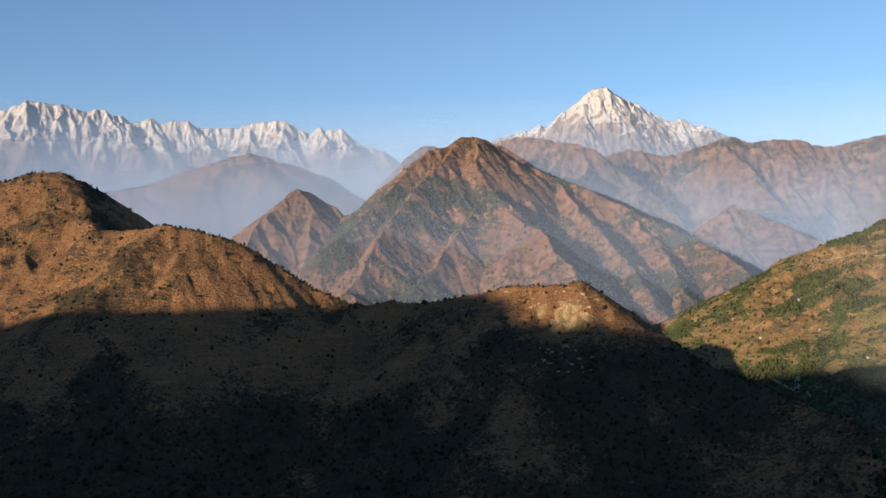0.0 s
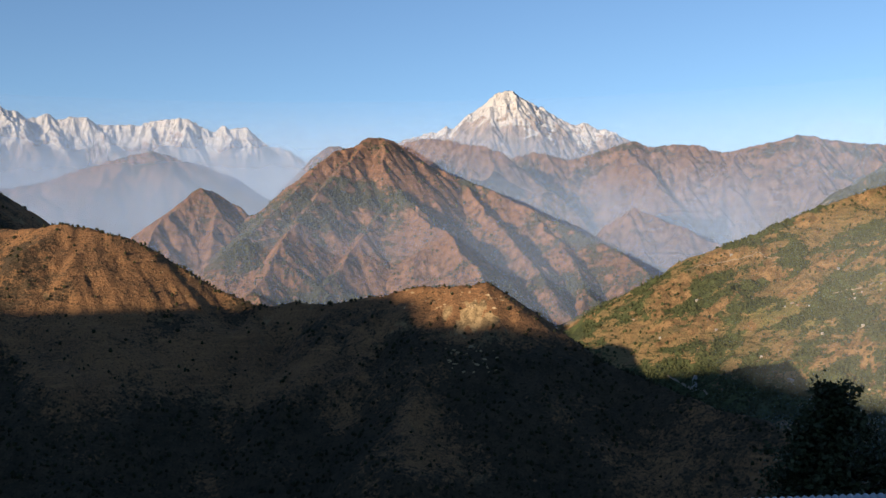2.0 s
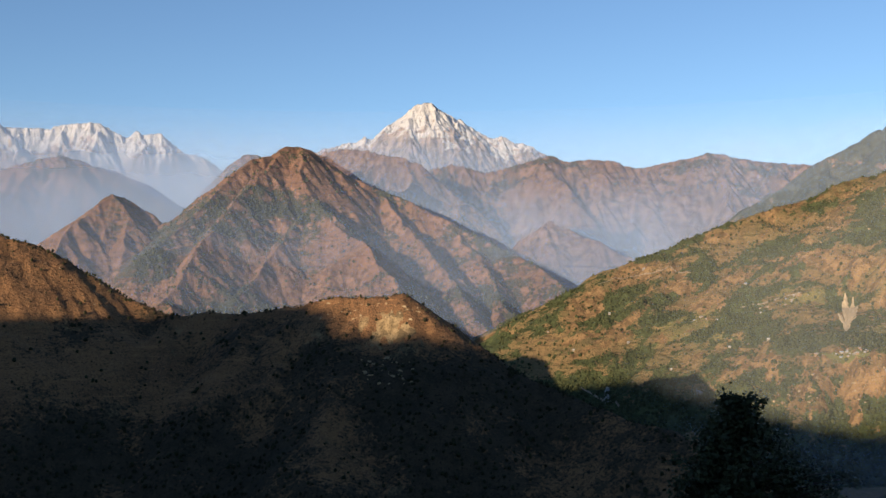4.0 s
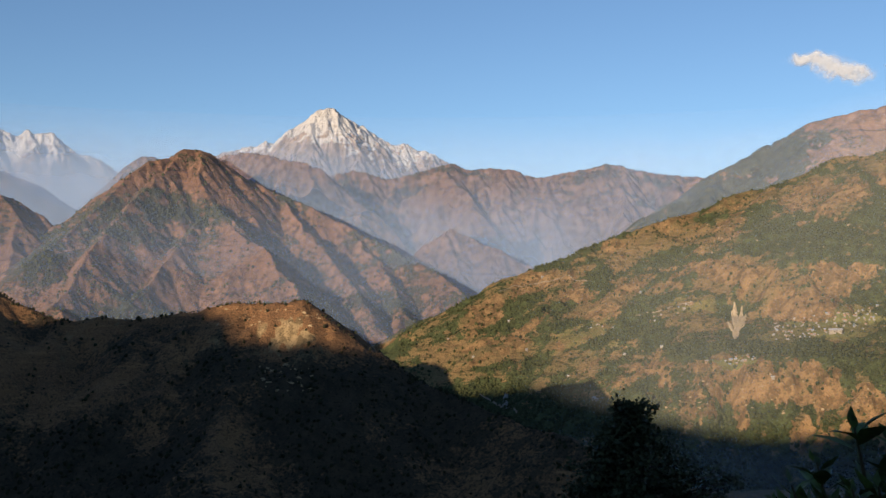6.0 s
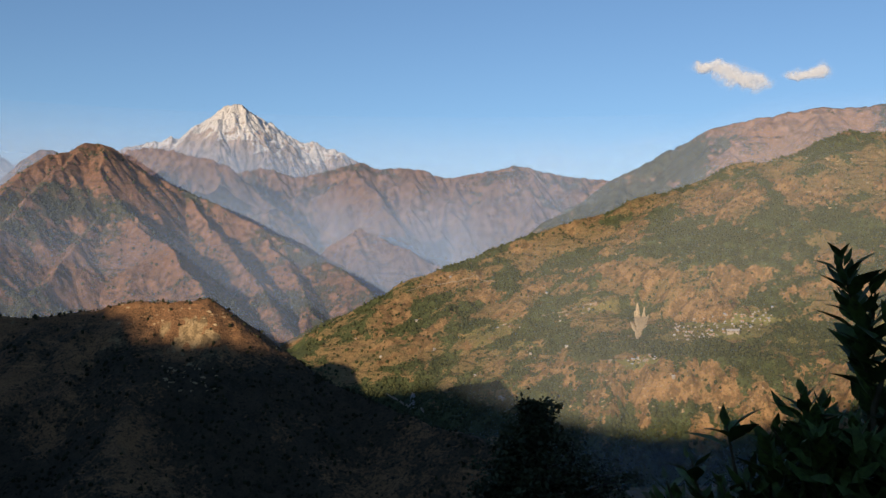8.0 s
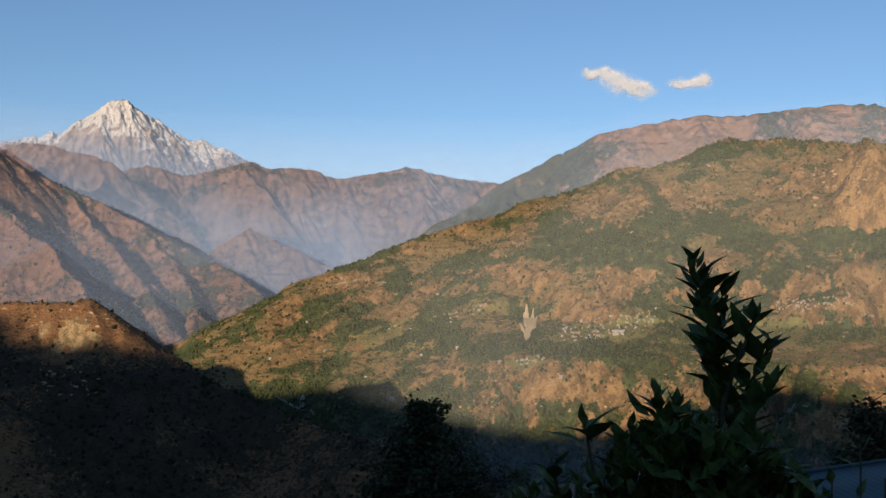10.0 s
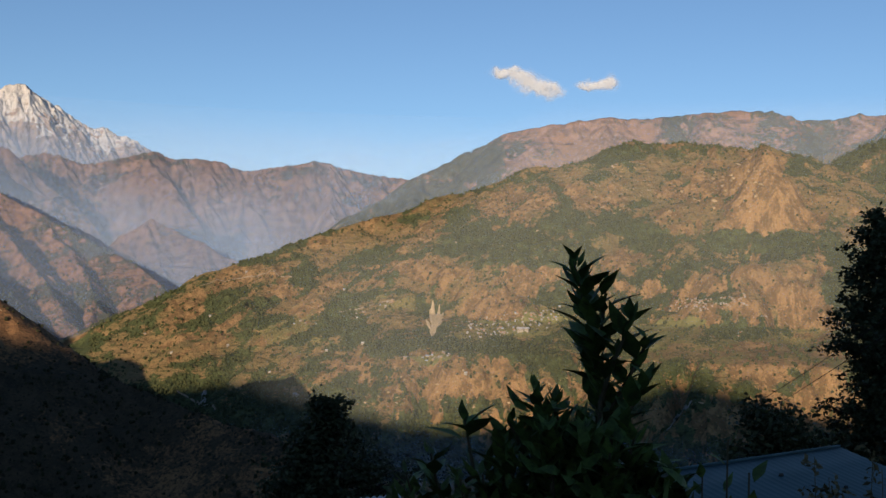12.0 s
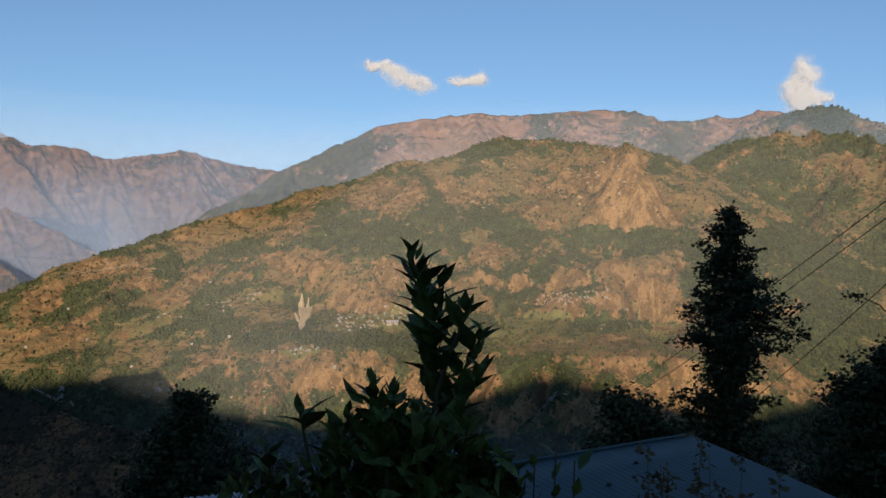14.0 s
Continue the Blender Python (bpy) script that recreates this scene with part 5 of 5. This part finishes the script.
span = (R - L).length
roof_slope(L - ridge * 1.2, span + 1.2, down, 6.2, "roof_slope", "blue-grey corrugated metal roof sheet")
roof_slope(L - ridge * 1.2, span + 1.2, -down, 3.0, "roof_slope", "blue-grey corrugated metal roof sheet", 0.6)
v, f = tube([L - ridge * 1.2 - house.location + Vector((0, 0, 0.012)), R - house.location + Vector((0, 0, 0.012))], [0.035, 0.035], 8)
part("ridge_cap", link_mesh("ridge_cap", v, f, METAL), house)
for a, b in ((-1.0, 5.6),):
    corners = [L - ridge * 0.9 - down * 2.6, R - ridge * 0.35 - down * 2.6, R - ridge * 0.35 + down * 5.6, L - ridge * 0.9 + down * 5.6]
    ring = []
    for i, q in enumerate(corners):
        drop = (0.6 * 2.6 if i < 2 else PITCH * 5.6) + 0.05
        ring += [Vector((q.x, q.y, L.z - drop)) - house.location, Vector((q.x, q.y, house.location.z - 2.5)) - house.location]
    faces = [(2 * i, 2 * ((i + 1) % 4), 2 * ((i + 1) % 4) + 1, 2 * i + 1) for i in range(4)]
    part("wall", link_mesh("wall", ring, faces, HOUSE_WALL, False), house)
tagged(house, "house with a blue-grey corrugated metal roof on the slope", "house")
rng = np.random.RandomState(3)
for k in range(14):
    s, t = rng.uniform(0.15, 0.98), rng.uniform(0.05, 0.75)
    p = L + ridge * span * s + down * 6.2 * t - Vector((0, 0, PITCH * 6.2 * t - 0.035))
    w = rng.uniform(0.03, 0.09)
    n = 7
    v = [Vector((math.cos(6.28 * i / n) * w * rng.uniform(0.5, 1.7), math.sin(6.28 * i / n) * w * rng.uniform(0.2, 0.7), 0)) for i in range(n)]
    v = [q - Vector((0, 0, 0.03)) for q in v] + [q * 0.6 + Vector((0, 0, 0.02)) for q in v]
    fs = [(i, (i + 1) % n, n + (i + 1) % n, n + i) for i in range(n)]
    me = bpy.data.meshes.new("fallen_leaf_clump")
    me.from_pydata(v, [], fs + [tuple(range(n, 2 * n))])
    me.materials.append(RUBBER)
    ob = new("fallen_leaf_clump", me)
    ob.location = p
    tagged(ob, "dark clump of fallen leaves on the roof", "debris", "debris on the metal roof")

# another roof edge below the broad tree
PALE_METAL = ground_material("pale_metal", (0.36, 0.40, 0.44), (0.26, 0.29, 0.32), 0.5, 0.5)
A, B = place(7, REACH, 0) + place(17, 12.0, -12.35), place(7, REACH, 0) + place(31, 12.6, -11.15)
shed = new("shed")
shed.location = (A + B) / 2
shed.location.z = ground_at(shed.location)
out = Vector((B.y - A.y, A.x - B.x, 0)).normalized()
if out.y > 0:
    out = -out
verts, faces = [], []
n = 180
for j in range(2):
    for i in range(n + 1):
        p = A.lerp(B, i / n) + out * (2.2 * j) - Vector((0, 0, 0.7 * j)) + Vector((0, 0, 0.012 * math.sin(i * 1.3)))
        verts.append(p - shed.location)
faces = [(i, i + 1, i + n + 2, i + n + 1) for i in range(n)]
ob = part("roof", link_mesh("roof", verts, faces, PALE_METAL), shed, "pale blue-grey corrugated sheet")
ob.modifiers.new("thickness", "SOLIDIFY").thickness = 0.01
ring = []
for q in (A - out * 0.02, B - out * 0.02, B + out * 2.0, A + out * 2.0):
    ring += [q - Vector((0, 0, 0.08 if len(ring) < 4 else 0.75)) - shed.location, Vector((q.x, q.y, shed.location.z - 1.5)) - shed.location]
part("wall", link_mesh("wall", ring, [(2 * i, 2 * ((i + 1) % 4), 2 * ((i + 1) % 4) + 1, 2 * i + 1) for i in range(4)], HOUSE_WALL, False), shed)
tagged(shed, "low shed with a pale corrugated metal roof", "shed")

# power cables
CABLE = ground_material("black_cable", (0.02, 0.02, 0.022), (0.03, 0.03, 0.03), 0.2)


def cable(a, b, sag, label):
    pts = [a.lerp(b, s) - Vector((0, 0, sag * 4 * s * (1 - s))) for s in np.linspace(0, 1, 40)]
    v, f = tube(pts, [0.014] * 40, 6)
    tagged(new("power_cable", link_mesh("power_cable", v, f, CABLE)), label, "cable", "power cables")


cable(near(66, 26, 7.6), near(48.0, 62, -6.3), 0.25, "thin black power cable above the yard")
cable(near(66, 26, 6.7), near(48.6, 62, -6.6), 0.25, "thin black power cable above the yard")
cable(near(66, 24, 3.9), near(54.0, 50, -7.6), 0.15, "thicker black cable running down the slope")

# shrub of long pointed leaves close to the viewpoint
LEAF = Nodes("shrub_leaf", 0.6)
info = LEAF.tree.nodes.new("ShaderNodeObjectInfo")
c = LEAF.mix(info.outputs["Random"], (0.046, 0.078, 0.018), (0.095, 0.155, 0.034))
c = LEAF.mix(LEAF.ramp(LEAF.noise(0.02, 3), 0.4, 0.7), c, (0.03, 0.046, 0.014))
LEAF.bsdf.inputs["Specular IOR Level"].default_value = 0.2
LEAF.bsdf.inputs["Transmission Weight"].default_value = 0.0
LEAF = LEAF.color(c)
STEM = ground_material("shrub_stem", (0.06, 0.055, 0.03), (0.09, 0.07, 0.04), 0.02)


def leaf_mesh(length, width, curl, fold):
    """A lance-shaped leaf folded along its midrib, pointing along +y."""
    verts, faces = [], []
    n = 7
    for i in range(n + 1):
        s = i / n
        w = width * 0.5 * (min(1, s / 0.38) ** 0.8 if s < 0.38 else ((1 - s) / 0.62) ** 0.85) if 0 < i < n else 0.0008
        y, z = length * s, curl * length * s * s
        for side in (-1, -0.5, 0, 0.5, 1):
            verts.append((side * w, y, z + fold * abs(side) * w))
    for i in range(n):
        for k in range(4):
            a = i * 5 + k
            faces.append((a, a + 1, a + 6, a + 5))
    return link_mesh("leaf", verts, faces, LEAF)


LEAVES = [leaf_mesh(0.085, 0.045, 0.12, 0.2), leaf_mesh(0.095, 0.046, -0.18, 0.25), leaf_mesh(0.070, 0.040, 0.25, 0.2), leaf_mesh(0.088, 0.041, -0.3, 0.3)]


def leafy_stem(root, path, leaves, rng, size=1.0, up=0.75, radius=0.006, bare=0.1):
    """A stem under a shrub, with leaves in a spiral that grow smaller to the tip."""
    base = root.location
    pts = [p - base for p in path]
    v, f = tube(pts, [radius * (1.1 - i / len(pts)) + 0.0012 for i in range(len(pts))], 6)
    stem = part("stem", link_mesh("stem", v, f, STEM), root)
    ang = rng.uniform(0, 6.3)
    for k in range(leaves):
        s = bare + (1 - bare) * (k + 0.5) / leaves
        x = s * (len(pts) - 1)
        i = min(int(x), len(pts) - 2)
        p = pts[i].lerp(pts[i + 1], x - i)
        ang += 2.4 + rng.uniform(-0.4, 0.4)
        p = p + Vector(rng.normal(0, 0.004, 3))
        tip = smooth(s, 0.8, 1.0)
        rise = up * rng.uniform(0.5, 1.2) + 0.9 * float(tip)
        way = Vector((math.cos(ang), math.sin(ang), rise)).normalized()
        sc = size * rng.uniform(0.75, 1.2) * (1 - 0.45 * float(smooth(s, 0.75, 1.0)))
        q = way.to_track_quat("Y", "Z")
        part("leaf", LEAVES[rng.randint(4)], stem, m=Matrix.LocRotScale(p + way * 0.006, q @ Euler((0, rng.uniform(-0.4, 0.4), 0)).to_quaternion(), Vector((sc, sc, sc))))


def stem_path(a, b, bow, n=9):
    side = (b - a).cross(Vector((0, 0, 1)))
    side = side.normalized() if side.length > 1e-4 else Vector((1, 0, 0))
    return [a.lerp(b, s) + side * bow * math.sin(math.pi * s) for s in np.linspace(0, 1, n)]


def stem_through(d, *bearings):
    """A stem from its foot to its tip, through bearings and elevations given from the tip down."""
    pts = [near(az, d + 0.02 * k, el) for k, (az, el) in enumerate(bearings)][::-1]
    return [p.lerp(q, s) for p, q in zip(pts, pts[1:]) for s in (0, 0.33, 0.67)] + [pts[-1]]


rng = np.random.RandomState(21)
V = Vector
SHRUB_STEMS = (
    (stem_through(2.45, (37.55, 1.9), (38.02, 0.2), (38.59, -2.21), (39.03, -4.72), (39.04, -7.84), (38.71, -11.5)), 54, 1.16), (stem_through(2.50, (39.4, 0.7), (39.3, -0.93), (39.0, -3.15), (38.95, -5.35)), 15, 1.1),
    (stem_through(2.42, (40.8, -1.0), (40.3, -2.49), (39.65, -4.08), (39.15, -5.97)), 13, 1.15), (stem_through(2.46, (41.75, -2.4), (41.0, -3.9), (40.0, -5.7), (39.26, -7.83)), 15, 1.15),
    (stem_through(2.40, (41.9, -4.4), (41.0, -5.8), (39.9, -7.6), (39.3, -9.67)), 14, 1.15), (stem_through(2.40, (35.4, -5.3), (35.85, -6.97), (36.6, -9.11), (37.14, -11.53)), 26, 1.0),
    (stem_through(2.44, (34.1, -7.2), (35.02, -8.83), (35.88, -11.54)), 18, 1.0), (stem_through(2.48, (36.52, -5.8), (37.04, -7.57), (37.57, -10.01), (37.78, -12.12)), 24, 1.0),
    (stem_through(2.36, (33.4, -8.1), (34.1, -9.75), (34.8, -12.15)), 18, 1.0), (stem_through(2.38, (40.99, -7.6), (40.56, -9.34), (39.83, -11.78)), 18, 1.0),
    (stem_through(2.42, (42.2, -9.2), (41.69, -10.52), (40.79, -12.35)), 14, 1.0), (stem_through(2.38, (43.0, -10.4), (42.66, -11.69)), 10, 0.9),
    (stem_through(2.34, (36.2, -7.6), (36.4, -9.6), (36.6, -12.2)), 20, 1.05), (stem_through(2.36, (38.0, -7.0), (38.2, -9.4), (38.3, -12.2)), 20, 1.05), (stem_through(2.34, (39.6, -8.6), (39.5, -10.4), (39.2, -12.6)), 16, 1.05))
foot = V((1.9, 2.37, 0))
foot.z = ground_at(foot)
shrub = new("shrub")
shrub.location = foot
for path, count, size in SHRUB_STEMS:
    leafy_stem(shrub, path, round(count * 1.35), rng, size * 0.86, 1.05, 0.006, 0.05)
for path, _, _ in SHRUB_STEMS[::2]:
    v, f = tube([V((0, 0, -0.05)), (path[0] - foot) * 0.5 + V((0.02, 0.01, 0)), path[0] - foot], [0.013, 0.011, 0.007], 6)
    part("stem", link_mesh("stem", v, f, STEM), shrub)
inner = []
for k in range(420):
    path = SHRUB_STEMS[rng.randint(5, 15)][0]
    p = path[0].lerp(path[-1], rng.uniform(-0.3, 0.75)) + V(rng.normal(0, 0.028, 3)) - foot
    way = V((rng.normal(0, 1), rng.normal(0, 1), rng.uniform(0.2, 1.4))).normalized()
    side = way.cross(V(rng.normal(0, 1, 3))).normalized()
    n = way.cross(side)
    s = rng.uniform(0.06, 0.1)
    inner.append(([p, p + way * s * 0.35 + side * s * 0.17 + n * 0.006, p + way * s * 0.35 - side * s * 0.17 + n * 0.006, p + way * s * 0.7 + side * s * 0.12, p + way * s * 0.7 - side * s * 0.12, p + way * s - n * 0.01], [(0, 1, 2), (1, 3, 4, 2), (3, 5, 4)]))
v, f = merge(inner)
me = bpy.data.meshes.new("inner_foliage")
me.from_pydata(v, [], f)
me.materials.append(LEAF)
tagged(part("inner_foliage", me, shrub, "dense inner leaves of the shrub"), kind="stuff")
tagged(shrub, "leafy dark green shrub with long pointed leaves", "shrub")

foot = Vector((1.62, 2.55, 0))
foot.z = ground_at(foot)
bush = new("low_bush")
bush.location = foot
for path, count, size in ((stem_through(2.40, (31.56, -7.0), (31.89, -8.54), (32.32, -10.66), (32.63, -12.74)), 7, 1.25), (stem_through(2.42, (29.73, -8.9), (30.08, -10.35), (30.75, -12.14)), 12, 0.9), (stem_through(2.40, (28.39, -10.1), (28.9, -11.53), (29.55, -13.0)), 12, 0.85),
                          (stem_through(2.38, (33.7, -9.2), (33.82, -10.66), (34.03, -12.75)), 14, 1.0), (stem_through(2.36, (31.31, -10.2), (31.66, -11.56), (32.02, -13.04)), 14, 0.95), (stem_through(2.36, (32.6, -10.0), (32.8, -11.4), (33.0, -13.0)), 12, 0.95), (stem_through(2.38, (30.2, -10.8), (30.5, -12.0), (30.8, -13.2)), 10, 0.9)):
    leafy_stem(bush, path, count, rng, size, 0.85, 0.005, 0.1 if count > 8 else 0.72)
v, f = tube([V((0, 0, -0.05)), V((0.02, 0, 0.6)), V((0.02, 0, -0.8 - foot.z))], [0.012, 0.01, 0.008], 6)
part("stem", link_mesh("stem", v, f, STEM), bush)
extra = []
for k in range(160):
    p = V((rng.uniform(-0.16, 0.16), rng.uniform(-0.06, 0.06), rng.uniform(-0.95, -0.47) - foot.z))
    p.y -= p.x * 0.75
    way = V((rng.normal(0, 1), rng.normal(0, 1), rng.uniform(0.2, 1.4))).normalized()
    side = way.cross(V(rng.normal(0, 1, 3))).normalized()
    n = way.cross(side)
    s = rng.uniform(0.05, 0.09)
    extra.append(([p, p + way * s * 0.35 + side * s * 0.17 + n * 0.006, p + way * s * 0.35 - side * s * 0.17 + n * 0.006, p + way * s * 0.7 + side * s * 0.12, p + way * s * 0.7 - side * s * 0.12, p + way * s - n * 0.01], [(0, 1, 2), (1, 3, 4, 2), (3, 5, 4)]))
v, f = merge(extra)
me = bpy.data.meshes.new("inner_foliage")
me.from_pydata(v, [], f)
me.materials.append(LEAF)
tagged(part("inner_foliage", me, bush, "dense inner leaves of the bush"), kind="stuff")
tagged(bush, "low dark bush with fresh green shoots", "bush")


def sapling(az, d, el, low, count, size, label):
    tip = near(az, d, el)
    foot = V((tip.x, tip.y, 0))
    foot.z = ground_at(foot)
    root = new("sapling")
    root.location = foot
    leafy_stem(root, stem_path(V((tip.x + 0.01, tip.y, foot.z - 0.03)), tip, 0.015, 12), count, rng, size, 0.55, 0.005, low)
    tagged(root, label, "sapling")


sapling(45.87, 2.3, -7.6, 0.62, 17, 1.15, "small upright sapling with a few broad leaves")
sapling(44.7, 2.5, -9.4, 0.8, 10, 0.95, "short leafy sapling beside the shrub")
sapling(46.9, 2.2, -9.3, 0.8, 8, 1.1, "short sapling with broad drooping leaves")

# dry weed stalks in front of the roof
DRY = ground_material("dry_weed", (0.09, 0.075, 0.035), (0.13, 0.10, 0.05), 0.05)


def weed(az, d, el, seed):
    r = np.random.RandomState(seed)
    tip = near(az, d, el)
    foot = V((tip.x, tip.y, 0))
    foot.z = ground_at(foot)
    root = new("weed_stalk")
    root.location = foot
    path = stem_path(V((0, 0, -0.03)), tip - foot + V((r.uniform(-0.05, 0.05), 0, 0)), 0.03, 14)
    v, f = tube(path, [0.004 - 0.00022 * i for i in range(14)], 5)
    part("stalk", link_mesh("stalk", v, f, DRY), root)
    twigs, ends = [], []
    for k in range(16):
        s = r.uniform(0.72, 1.0)
        x = s * 13
        i = min(int(x), 12)
        p = path[i].lerp(path[i + 1], x - i)
        q = p + V((r.uniform(-1, 1), r.uniform(-1, 1), r.uniform(0.3, 1.3))).normalized() * r.uniform(0.03, 0.10) * (1.25 - (s - 0.72) * 3)
        twigs.append(tube([p, q], [0.0014, 0.0008], 4))
        ends += [q, p.lerp(q, 0.6)]
    v, f = merge(twigs)
    tagged(part("twiggery", link_mesh("twiggery", v, f, DRY), root), kind="stuff")
    v, f = leaf_cloud(ends, (0.012, 0.012, 0.012), 5, 0.024, r)
    tagged(part("seed_fluff", link_mesh("seed_fluff", v, f, DRY, False), root), kind="stuff")
    tagged(root, "thin dry weed stalk with feathery seed heads", "weed", "dry weeds in front of the roof")


for k, (az, el) in enumerate(((53.7, -7.8), (53.95, -8.6), (50.5, -8.3), (51.2, -9.3), (55.9, -9.2), (52.4, -9.9), (57.3, -9.6))):
    weed(az, 3.3, el, 50 + k)
